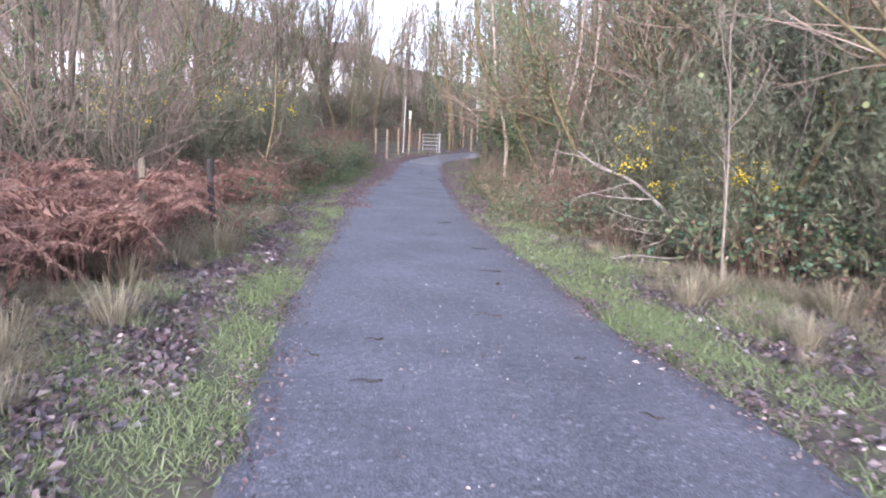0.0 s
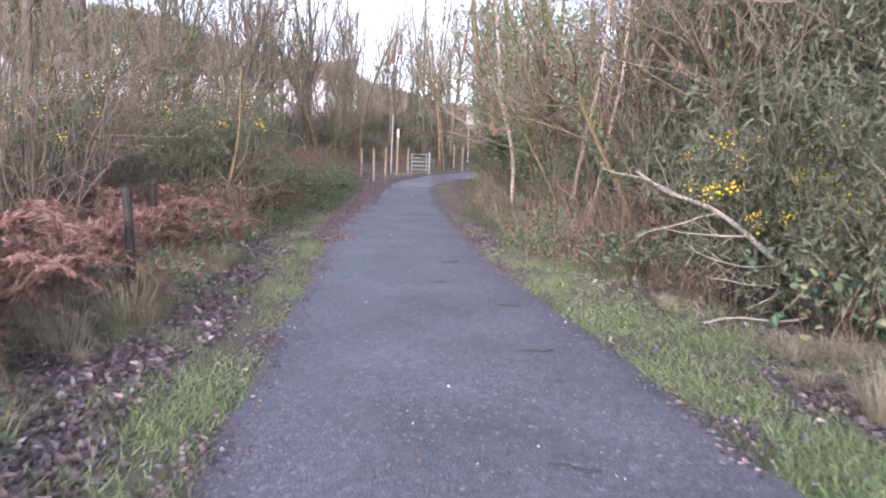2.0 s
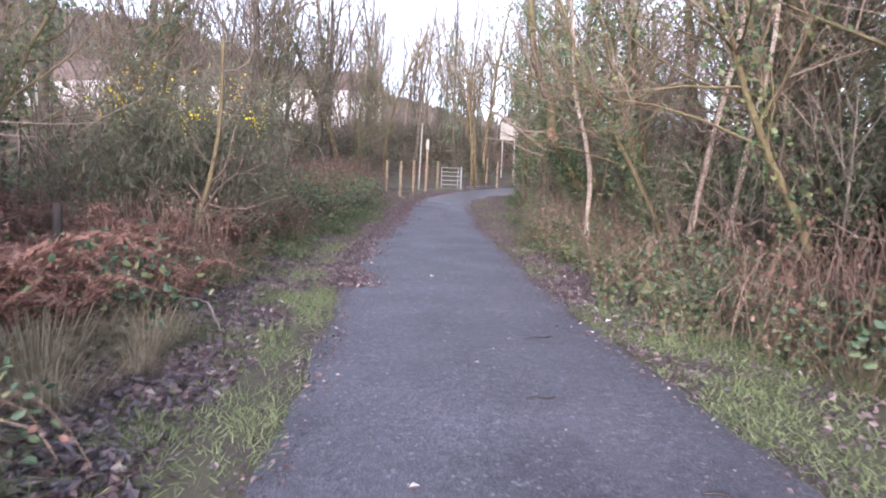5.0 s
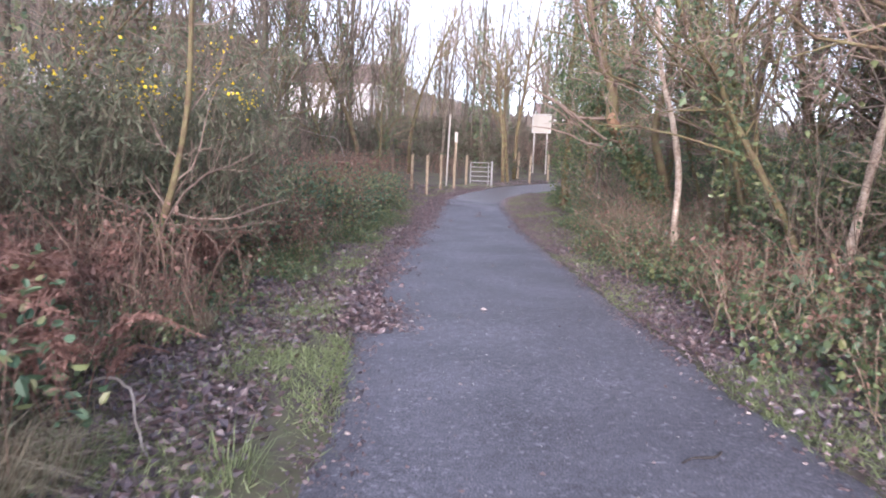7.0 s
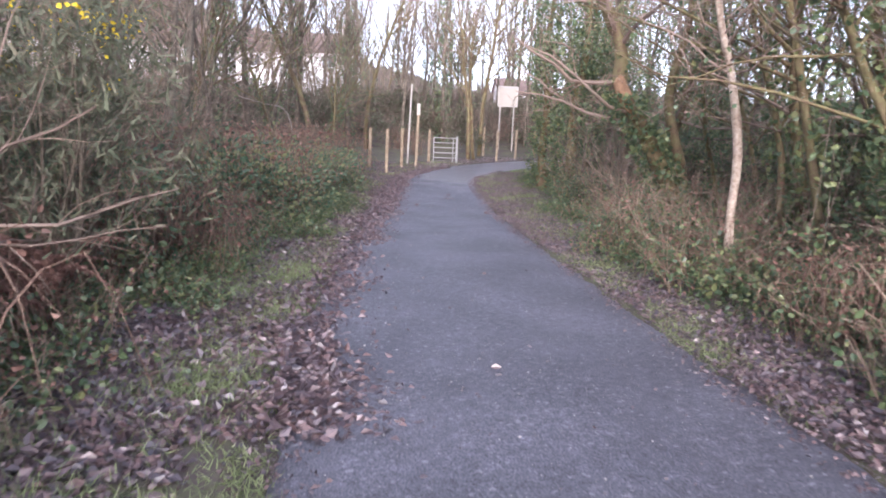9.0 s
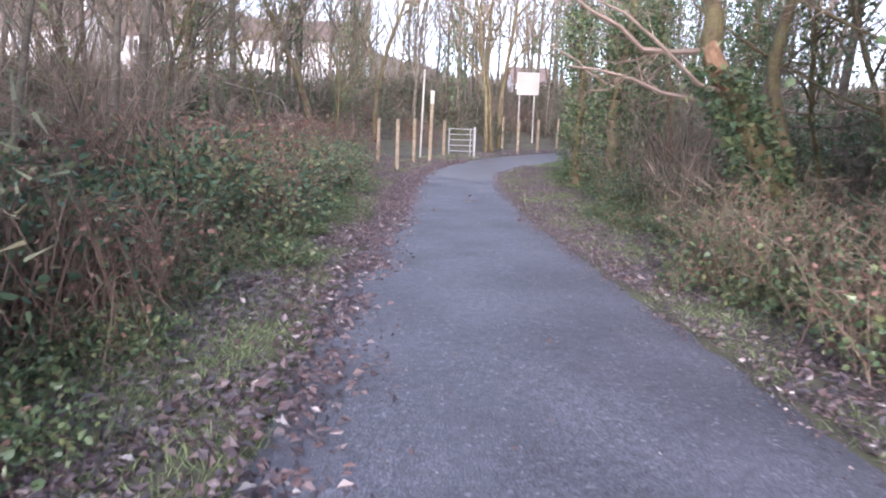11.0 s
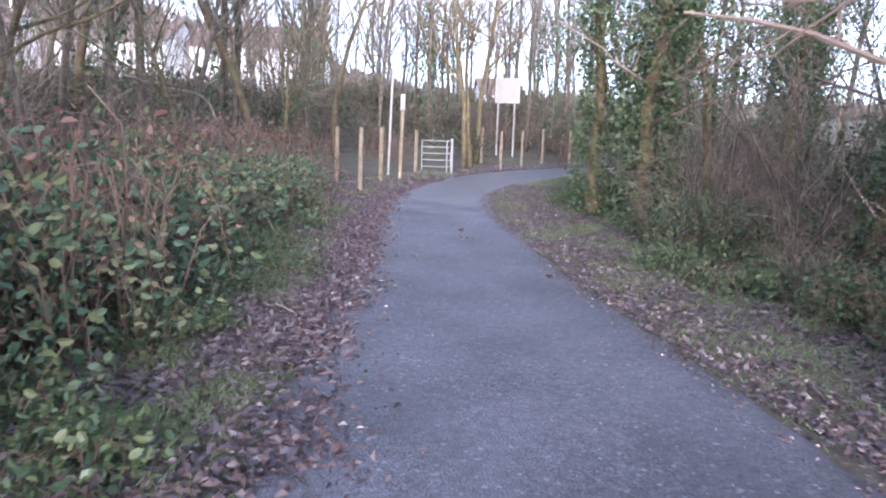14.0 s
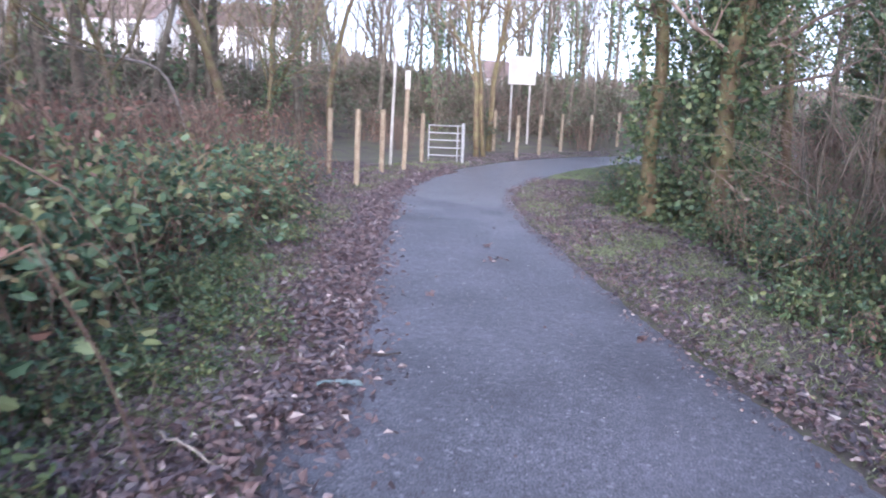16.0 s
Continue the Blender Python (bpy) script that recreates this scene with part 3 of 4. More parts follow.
def bare_shrub(label, height, count, group="bare shrubs"):
    t = thing("bare_shrub", label, "shrub", group)
    wood, twigs = Geo(), Geo()
    for _ in range(count):
        a = rng.uniform(0, 2 * np.pi)
        s = np.array([math.cos(a), math.sin(a), 0]) * rng.uniform(0, 0.22)
        w = np.array([math.cos(a) * rng.uniform(0.1, 0.5), math.sin(a) * rng.uniform(0.1, 0.5), 1])
        grow(wood, twigs, s - [0, 0, 0.08], w, height * rng.uniform(0.6, 1.1), 0.014, 1, 0.13, (0, 6, 4), 4, 0.15)
    tagged(part("framework", wood, M_BARK, t), kind="stuff")
    tagged(part("crown", twigs, M_TWIG, t), kind="stuff")
    return t


def gorse(label, height, spread, flowers, group="gorse bushes"):
    t = thing("gorse_bush", label, "bush", group)
    wood, needles, tips = Geo(), Geo(), []
    for _ in range(13):
        a = rng.uniform(0, 2 * np.pi)
        w = np.array([math.cos(a) * spread * rng.uniform(0.2, 1), math.sin(a) * spread * rng.uniform(0.2, 1), height])
        grow(wood, wood, np.array([math.cos(a) * 0.1, math.sin(a) * 0.1, -0.08]), w, height * rng.uniform(0.7, 1.0), 0.016, 1, 0.14, (0, 8, 4), 4, 0.25, tips)
    tips = np.array(tips)
    m = 5600
    i = rng.integers(0, len(tips), m)
    ax = rng.normal(size=(m, 3)) + [0, 0, 0.9]
    needles.blades(tips[i] - ax * 0.02 + rng.normal(0, 0.10, (m, 3)), ax, rng.uniform(0.06, 0.15, m), 0.16)
    tagged(part("framework", wood, M_BARK, t), kind="stuff")
    tagged(part("foliage", needles, M_GORSE, t), kind="stuff")
    if flowers:
        f = Geo()
        top = tips[tips[:, 2] > np.quantile(tips[:, 2], 0.72)]
        heads = top[rng.integers(0, len(top), 34)]
        b = heads[rng.integers(0, len(heads), flowers)] + rng.normal(0, 0.055, (flowers, 3))
        f.leaves(b, rng.normal(size=(flowers, 3)), rng.uniform(0.025, 0.045, flowers), 0.9, 0.5)
        tagged(part("blossom", f, M_FLOWER, t, "bright yellow flowers"), kind="stuff")
    return t


def bramble(label, height, radius, count, size, mat, stem_mat=None, name="bramble_bush", group="bramble bushes", stems=38, up=0.45):
    t = thing(name, label, "bush", group)
    wood, leaf = Geo(), Geo()
    pts = []
    for _ in range(stems):
        a = rng.uniform(0, 2 * np.pi)
        r = radius * rng.uniform(0.5, 1.05)
        hh = height * rng.uniform(0.6, 1.1)
        s0 = rng.normal(0, radius * 0.35, 2)
        c = spline([(s0[0], s0[1], -0.06), (s0[0] + math.cos(a) * r * 0.35, s0[1] + math.sin(a) * r * 0.35, hh * 0.75), (s0[0] + math.cos(a) * r * 0.75, s0[1] + math.sin(a) * r * 0.75, hh), (s0[0] + math.cos(a) * r * 1.1, s0[1] + math.sin(a) * r * 1.1, hh * rng.uniform(0.25, 0.8))], 2)
        c[1:] += rng.normal(0, 0.02, c[1:].shape)
        wood.tube(c, np.linspace(0.007, 0.003, len(c)), 3)
        pts.append(c[2:])
    pts = np.concatenate(pts)
    b = pts[rng.integers(0, len(pts), count)] + rng.normal(0, 0.09, (count, 3))
    b[:, 2] = np.maximum(b[:, 2], 0.03)
    out = b * [1, 1, 0.2] + rng.normal(0, 0.5, (count, 3)) + [0, 0, up - 0.4]
    leaf.leaves(b, out, rng.uniform(0.5, 1.3, count) * size, 0.62, 0.25, mat is not M_MIXED)
    tagged(part("framework", wood, stem_mat or M_REDTWIG, t), kind="stuff")
    tagged(part("foliage", leaf, mat, t), kind="stuff")
    return t


def bracken(label, fronds, length, group="dead bracken"):
    t = thing("bracken_clump", label, "fern", group)
    for _ in range(fronds):
        g = Geo()
        a = rng.uniform(0, 2 * np.pi)
        out = np.array([math.cos(a), math.sin(a), 0])
        L = length * rng.uniform(0.6, 1.15)
        s0 = np.array([*rng.normal(0, 0.15, 2), -0.05])
        c = spline([s0, s0 + out * L * 0.15 + [0, 0, L * 0.55], s0 + out * L * 0.45 + [0, 0, L * 0.8], s0 + out * L * 0.9 + [0, 0, L * rng.uniform(0.4, 0.75)]], 5)
        g.tube(c, np.linspace(0.006, 0.002, len(c)), 3)
        m = 17
        ts = np.linspace(0.32, 0.99, m) * (len(c) - 1)
        i = np.minimum(ts.astype(int), len(c) - 2)
        p = c[i] + (c[i + 1] - c[i]) * (ts - i)[:, None]
        d = c[i + 1] - c[i]
        d /= np.linalg.norm(d, axis=1, keepdims=True)
        s = np.cross(d, [0, 0, 1])
        size = L * 0.30 * np.linspace(1, 0.15, m)
        for sg in (-1, 1):
            ax = s * sg + d * 0.35 + rng.normal(0, 0.18, (m, 3)) + [0, 0, -0.25]
            g.blades(p, ax, size, 0.07)
            un = ax / np.linalg.norm(ax, axis=1, keepdims=True)
            for q in (0.14, 0.36, 0.58, 0.8):
                for turn in (-1, 1):
                    g.blades(p + un * (size * q)[:, None], d * turn + un * 0.5 + rng.normal(0, 0.25, (m, 3)), size * 0.38 * (1.1 - q), 0.45)
        part("frond", g, M_BRACKEN, t)
    return t


def tussock(label, count, height, mat, name="grass_tuft", group="grass tufts", spread=0.14):
    t = thing(name, label, "grass", group)
    g = Geo()
    a = rng.uniform(0, 2 * np.pi, count)
    r = rng.uniform(0, spread, count)
    b = np.column_stack([np.cos(a) * r, np.sin(a) * r, np.full(count, -0.03)])
    lean = np.column_stack([np.cos(a), np.sin(a), np.zeros(count)]) * rng.uniform(0.2, 1.7, (count, 1)) + rng.normal(0, 0.25, (count, 3)) * [1, 1, 0]
    h = height * rng.uniform(0.5, 1.1, count)
    w = np.column_stack([-np.sin(a), np.cos(a), np.zeros(count)]) * rng.uniform(0.002, 0.0045, (count, 1))
    mid = b + lean * (h * 0.4)[:, None] + np.column_stack([np.zeros(count)] * 2 + [h * 0.8])
    tip = b + lean * (h * 1.1)[:, None] + np.column_stack([np.zeros(count)] * 2 + [h * rng.uniform(0.6, 1.0, count)])
    v = np.stack([b - w, b + w, mid + w * 0.7, mid - w * 0.7, tip], 1).reshape(-1, 3)
    o = np.arange(count)[:, None] * 5
    g.add(v, [np.concatenate([o + [0, 1, 2], o + [0, 2, 3], o + [3, 2, 4]])])
    tagged(part("tuft", g, mat, t), kind="stuff")
    return t


def scrub(label, height, radius, stalks, leaves, size, group="mixed scrub"):
    """Upright and arching dry stalks with ivy and bramble leaves among them."""
    t = thing("scrub_clump", label, "bush", group)
    dry, leaf, brown = Geo(), Geo(), Geo()
    pts = []
    for _ in range(stalks):
        a, r = rng.uniform(0, 2 * np.pi), radius * math.sqrt(rng.uniform(0, 1))
        h = height * rng.uniform(0.35, 1.1)
        s0 = np.array([math.cos(a) * r, math.sin(a) * r, -0.06])
        lean = rng.normal(0, 0.32, 2) * h
        c = spline([s0, s0 + [lean[0] * 0.3, lean[1] * 0.3, h * 0.5], s0 + [lean[0], lean[1], h * rng.uniform(0.75, 1.0)]], 3)
        c[1:] += rng.normal(0, 0.018, c[1:].shape)
        dry.tube(c, np.linspace(0.0055, 0.0022, len(c)), 3)
        pts.append(c[1:])
        for _ in range(3):
            q = c[rng.integers(2, len(c))]
            w = unit(rng.normal(size=3) + [0, 0, 0.5]) * h * rng.uniform(0.12, 0.3)
            dry.tube([q, q + w * 0.5 + rng.normal(0, 0.01, 3), q + w], [0.003, 0.0022, 0.0015], 3)
    pts = np.concatenate(pts)
    low = pts[pts[:, 2] < height * 0.62]
    b = low[rng.integers(0, len(low), leaves)] + rng.normal(0, 0.07, (leaves, 3))
    b[:, 2] = np.maximum(b[:, 2], 0.02)
    leaf.leaves(b, b * [0.6, 0.6, 0] + rng.normal(0, 0.6, (leaves, 3)), rng.uniform(0.5, 1.3, leaves) * size, 0.75, 0.25, True)
    m = leaves // 3
    b = pts[rng.integers(0, len(pts), m)] + rng.normal(0, 0.03, (m, 3))
    brown.leaves(b, rng.normal(size=(m, 3)) - [0, 0, 0.5], rng.uniform(0.5, 1.2, m) * 0.05, 0.6)
    tagged(part("stem_tangle", dry, M_STALK, t), kind="stuff")
    tagged(part("foliage", leaf, M_IVY, t), kind="stuff")
    tagged(part("withered_foliage", brown, M_BRACKEN, t, "shrivelled brown leaves"), kind="stuff")
    return t


shrubs = [bare_shrub("leafless many-stemmed hazel shrub", h, c) for h, c in ((3.0, 10), (4.0, 9), (2.2, 12))]
gorse_flowering = gorse("dark green gorse bush with yellow flowers", 1.9, 1.0, 480)
gorse_plain = gorse("dull green gorse bush without flowers", 2.4, 0.9, 0)
gorse_few = gorse("tall green gorse bush with few yellow flowers", 2.6, 0.7, 160)
brambles = [bramble("tangled green bramble bush with arching stems", h, r, c, 0.085, M_BRAMBLE) for h, r, c in ((0.95, 0.75, 780), (1.2, 0.9, 980), (0.7, 0.7, 620))]
ivybush = [bramble("low ground ivy with glossy leaves", 0.28, 0.6, 700, 0.07, M_IVY, None, "ground_ivy", "ground ivy", 18), bramble("dense evergreen bush with glossy leaves", 1.7, 0.8, 2600, 0.062, M_IVY, M_BARK, "evergreen_bush", "evergreen bushes", 30)]
far_bush = [bramble("brown and olive undergrowth deep in the wood", h, 0.9, 580, 0.14, m_, M_BARK, "undergrowth_bush", "undergrowth", 16) for h, m_ in ((1.0, M_MIXED), (1.6, M_MIXED))]
tangle = [bramble("leafless brown tangle of bramble stems", h, r, 160, 0.05, M_BRACKEN, M_REDTWIG, "bramble_tangle", "bare bramble tangles", 48) for h, r in ((1.0, 0.8), (0.7, 0.7))]
ferns = [bracken("collapsed reddish brown dead bracken", f, l) for f, l in ((11, 1.0), (9, 1.25), (12, 0.8))]
tufts_dry = [tussock("pale dry winter grass tussock", 220, h, M_DRY, spread=s) for h, s in ((0.55, 0.16), (0.38, 0.22))]
tufts_green = [tussock("green verge grass tuft", 130, h, M_GRASS, spread=s) for h, s in ((0.22, 0.18), (0.14, 0.22))]

scrubs = [scrub("dry stalks with ivy and dead leaves under trees", h, r, n_, c, 0.052) for h, r, n_, c in ((1.25, 0.55, 62, 620), (0.8, 0.6, 52, 660), (0.45, 0.55, 36, 560))]

# where the first of each kind stands
for ob, x, y in ((shrubs[0], -5.8, 19), (shrubs[1], 4.6, 17), (shrubs[2], 5.2, 14.5), (gorse_flowering, 3.0, 9.9), (gorse_plain, 4.9, 7.0), (gorse_few, -4.2, 16.4),
                 (brambles[0], -4.6, 19.2), (brambles[1], -4.8, 23.0), (brambles[2], 3.6, 8.0), (ivybush[0], 1.9, 18.0), (ivybush[1], 2.7, 17.2), (far_bush[0], -9, 30), (far_bush[1], 9, 30), (tangle[0], -3.9, 14.6), (tangle[1], 2.8, 12.6),
                 (scrubs[0], 1.95, 17.2), (scrubs[1], 2.2, 25.0), (scrubs[2], 2.6, 28.6), (ferns[0], -3.6, 6.0), (ferns[1], -3.9, 9.5), (ferns[2], -3.5, 12.6), (tufts_dry[0], -2.8, 8.2), (tufts_dry[1], 2.3, 11.5), (tufts_green[0], -2.3, 12.1), (tufts_green[1], 2.0, 8.0)):
    settle(ob, x, y, 30)

# bracken and dry grass beside the first stretch
scatter(ferns, 64, -7.5, -2.9, 2.5, 16, 1.7, (0.8, 1.15), 0.35)
scatter(ferns[:1] + tangle, 26, -7, -3, 13, 20, 1.5, (0.8, 1.1), 0.4)
scatter(tufts_dry, 56, -4.0, -2.2, 2, 14.5, 1.0, (0.4, 0.85), 0.15)
scatter(tufts_green, 40, -4.0, -1.8, 2, 24, 0.25, (0.6, 1.1), 0.2)
scatter(tangle + brambles[2:], 22, -4.4, -2.6, 2, 18, 1.3, (0.5, 0.9), 0.4)
for k in range(14):
    place(tufts_dry[k % 2], -3.05 - 0.6 * (k % 3) / 2 , 6.4 + 0.42 * k, 67 * k, 0.85 + 0.12 * (k % 4))
# bramble bank farther on
scatter(brambles, 60, -7.5, -3.4, 17, 34.5, 1.75, (0.8, 1.15), 0.42)
scatter(brambles[2:], 14, -5, -3.4, 17, 34, 1.3, (0.45, 0.6), 0.5)
scatter(tangle, 26, -8, -3.6, 17, 38, 1.2, (0.8, 1.2), 0.4)
scatter(ivybush[:1], 14, -4.3, -3.2, 17, 33, 0.7, (0.5, 0.8), 0.4)
scatter(shrubs, 30, -8, -4.2, 5, 36, 2.2, (0.8, 1.3), 0.6)
scatter(shrubs, 26, -16, -6, 5, 46, 4.0, (1.0, 1.6), 0.8)
scatter(far_bush, 24, -16, -7, 34, 50, 3.0, (0.9, 1.4), 0.8)
for x, y, s in ((-5.2, 18.2, 0.9), (-6.3, 13.2, 1.0), (-5.6, 11.5, 0.8)):
    place(gorse_few, x, y, 77 * s, s)
place(gorse_few, -4.9, 15.3, 60, 1.0)
# the thicket on the other side
for x, y, s in ((3.9, 11.2, 1.05), (3.4, 8.6, 0.8), (4.2, 9.6, 1.1), (5.4, 9.4, 1.2)):
    place(gorse_flowering, x, y, 90 * x, s)
scatter([gorse_plain], 12, 3.3, 9.5, 2.5, 15.5, 2.1, (0.8, 1.4), 0.8)
scatter(brambles + ivybush, 34, 2.2, 6, 3.0, 18, 1.35, (0.55, 0.95), 0.45, lambda x, y: not (x < 3.1 and 6.8 < y < 10.6))
scatter(tangle, 16, 2.2, 6, 4, 20, 1.3, (0.7, 1.1), 0.5)
scatter(tufts_dry, 64, 1.6, 4.4, 3, 15, 0.7, (0.4, 0.85), 0.2)
scatter(tufts_green, 40, 1.2, 4, 2, 18, 0.2, (0.5, 1.0), 0.2)
scatter(shrubs, 34, 2.4, 11, 6, 30, 1.9, (0.8, 1.4), 0.6)
scatter(shrubs, 12, 2.6, 11, 30, 46, 2.2, (0.7, 1.2), 0.7)
place(shrubs[2], 1.95, 25.6, 0, 0.6)
scatter(ivybush[1:], 26, 2.4, 12, 13, 46, 1.8, (0.7, 1.3), 0.9, lambda x, y: y < 24 or x > 4.4)
scatter(ivybush[:1], 46, 1.2, 6, 15, 37, 0.9, (0.6, 1.1), 0.35)
scatter(brambles, 30, 2.0, 8, 24, 40, 1.9, (0.45, 0.7), 0.5)
scatter(tufts_green + tufts_dry[1:], 26, 1.2, 5, 24, 36, 1.3, (0.6, 1.1), 0.3)
scatter(tangle + brambles[:1] + ivybush[:1], 34, 1.3, 4.2, 10.6, 21.5, 1.25, (0.55, 0.85), 0.35)
scatter(tufts_dry, 18, 1.2, 3.6, 10.6, 22, 0.9, (0.45, 0.8), 0.25)
for k, (x, y, sc_) in enumerate(((-4.55, 24.4, 0.95), (-4.6, 25.5, 1.0), (-4.65, 26.6, 0.95), (-4.6, 27.8, 1.0), (-4.65, 29.0, 0.9), (-4.6, 30.2, 0.95), (-4.5, 31.4, 0.9), (-5.4, 26.0, 1.05), (-5.5, 28.2, 1.1), (-4.5, 23.3, 0.85))):
    place(brambles[k % 2], x, y, 53 * k, sc_)
# dry scrub and ivy crowding in under the trees
scatter(scrubs, 60, 1.1, 4.2, 12.8, 22.5, 0.85, (0.75, 1.25), 0.3)
scatter(scrubs[:2], 16, 1.9, 4.8, 10.9, 13, 1.4, (0.7, 1.1), 0.4)
scatter(scrubs[1:] + ivybush[:1], 34, 1.4, 3.6, 22, 27.5, 1.5, (0.7, 1.1), 0.32)
scatter(scrubs, 70, 2.2, 6.5, 26, 36, 2.3, (0.75, 1.25), 0.36)
scatter(scrubs, 40, 3.5, 10, 22, 42, 3.2, (0.9, 1.4), 0.6)
scatter(scrubs[1:], 34, -4.6, -2.8, 12.5, 22, 1.25, (0.6, 1.0), 0.3)
scatter(scrubs[:2], 30, -9, -4.8, 20, 40, 2.6, (0.9, 1.4), 0.6)
scatter(thicket, 5, 3.0, 6, 12.5, 21, 2.2, (1.1, 1.4), 1.2, lambda x, y: not (1.5 < x < 3.6 and 21.5 < y < 24.8))
scatter(thicket + shrubs[1:2], 18, 6, 14, 11, 26, 4.5, (1.3, 1.9), 1.1)
scatter([gorse_plain], 9, 4.6, 9, 8, 15, 3.0, (1.3, 1.7), 1.0)
scatter([gorse_plain], 6, 3.4, 5.4, 8.0, 13.5, 2.1, (0.75, 1.05), 0.7)
# low herbs at the foot of the bramble bank, dead stems standing above it
scatter(ivybush[:1] + tufts_green + scrubs[2:], 46, -4.6, -2.6, 13, 33, 0.65, (0.35, 0.7), 0.3)
scatter(tangle[:1], 26, -8, -4.8, 22, 37, 2.4, (1.2, 1.6), 0.6)
# the wood beyond the fence and below the houses
scatter(shrubs, 90, -10, 20, 50, 74, 2.5, (0.65, 1.1), 0.7)
scatter(far_bush, 70, -10, 22, 50, 76, 2.5, (0.9, 1.5), 0.8)
scatter(poles + warm + ivied[:1], 18, -10, 20, 54, 84, 2.5, (0.6, 0.9), 0.9, lambda x, y: not -5 < x < 7)
scatter(poles, 30, -40, -8, 50, 74, 3.0, (0.75, 1.0), 0.9)
scatter(shrubs[:2], 60, -44, -8, 44, 74, 3.0, (1.0, 1.6), 0.9)
scatter(far_bush[1:], 50, -46, -8, 62, 76, 3.0, (1.0, 1.6), 0.9)
# undergrowth behind the fence and deep in the wood
scatter(far_bush + tangle[:1], 50, -18, 18, 47, 62, 2.0, (0.9, 1.5), 0.8)
scatter(shrubs, 24, -18, 20, 47, 70, 2.0, (0.8, 1.3), 0.8)
scatter(tangle[:1] + far_bush, 60, -20, -6.5, 8, 50, 4.5, (0.9, 1.5), 0.8)
scatter(far_bush + tangle[:1], 40, 6, 20, 8, 46, 4.0, (1.0, 1.6), 0.9)

# ---- the fallen dead branch ----
fb = thing("fallen_branch", "bleached dead branch lying against the gorse", "branch")
fb.location = (2.1, 9.3, lands(2.1, 9.3))
g, tw = Geo(), Geo()
main = spline([(1.3, -0.6, 0.05), (0.95, -0.3, 0.55), (0.55, 0.2, 1.0), (0.1, 0.5, 1.2), (-0.15, 0.8, 1.4)], 6)
g.tube(main, np.linspace(0.035, 0.014, len(main)), 7)
part("limb", g, M_DEAD, fb, smooth=True)
for i, w in ((6, (-1, -0.3, -0.1)), (9, (-0.9, -0.5, 0.1)), (12, (-1, -0.1, -0.2)), (4, (-1, -0.6, -0.05)), (3, (-0.9, 0.2, 0.1)), (16, (-0.7, 0.1, 0.3))):
    grow(tw, tw, main[i], np.array(w, float), 0.9, 0.011, 1, 0.10, (0, 5, 2), 3, 0.0)
tagged(part("spray", tw, M_DEAD, fb), kind="stuff")
fs = thing("fallen_stick", "thin grey stick lying on the verge", "branch")
fs.location = (2.6, 8.6, lands(2.6, 8.6))
g = Geo()
c = spline([(-0.4, 0, 0.05), (-0.1, 0.03, 0.1), (0.3, 0, 0.08), (0.7, 0.1, 0.12)], 4)
g.tube(c, np.linspace(0.007, 0.012, len(c)), 6)
part("limb", g, M_DEAD, fs, smooth=True)

def lying(name, label, points, r0, r1, group=""):
    t = thing(name, label, "branch", group)
    g = Geo()
    c = spline(points, 5)
    c[1:-1] += rng.normal(0, 0.012, c[1:-1].shape)
    g.tube(c, np.linspace(r0, r1, len(c)), 6)
    part("limb", g, M_DEAD, t, smooth=True)


lying("fallen_branch", "thin pale branch leaning in the bare scrub", [(-6.0, 35.0, lands(-6.0, 35.0) - 0.05), (-6.3, 34.2, 2.35), (-6.8, 33.0, 2.6), (-7.3, 32.2, 2.75)], 0.035, 0.015)
lying("fallen_stick", "pale bent stalk lying in the verge", [(-3.6, 12.9, lands(-3.6, 12.9) + 0.02), (-3.2, 12.75, 0.22), (-2.95, 12.5, 0.16), (-2.75, 12.2, lands(-2.75, 12.2) + 0.01)], 0.011, 0.007)
lying("fallen_stick", "pale thin stick lying among leaves", [(-3.3, 25.2, lands(-3.3, 25.2) + 0.02), (-3.1, 25.0, lands(-3.1, 25.0) + 0.05), (-2.9, 24.9, lands(-2.9, 24.9) + 0.03)], 0.008, 0.005)
lying("fallen_stick", "pale thin stick across the brambles", [(2.0, 29.5, lands(2.0, 29.5) + 0.02), (2.4, 28.8, 0.55), (2.9, 28.2, 0.75), (3.4, 27.6, 0.5)], 0.012, 0.006)

# pale standing stems in the thicket
def dead_stem(x, y, h, lx):
    t = thing("dead_stem", "pale leafless standing stem in the thicket", "stem", "dead stems")
    w, tg = Geo(), Geo()
    pts = grow(w, tg, np.array([0, 0, -0.1]), np.array([lx, 0, 1.0]), h, 0.02, 0, 0.07, (), 1, 0.7)
    for i in (3, 4, 5, 5, 6, 7):
        grow(tg, tg, pts[i], unit(rng.normal(size=3) * [1, 1, 0] + [0, 0, 1.2]), h * 0.35, 0.009, 1, 0.1, (0, 4), 3, 0.5)
    part("stem", w, M_STEM, t, smooth=True)
    tagged(part("spray", tg, M_STEM, t), kind="stuff")
    settle(t, x, y)


for x, y, h, lx in ((3.15, 7.4, 3.0, -0.12), (3.9, 8.2, 3.4, 0.15), (4.3, 9.0, 3.2, 0.3), (3.5, 12.6, 3.3, 0.1), (4.6, 10.2, 3.6, -0.1), (3.0, 13.4, 2.6, 0.1), (5.4, 11.6, 4, 0.1)):
    dead_stem(x, y, h, lx)

# ---- fences, gate, posts, board ----


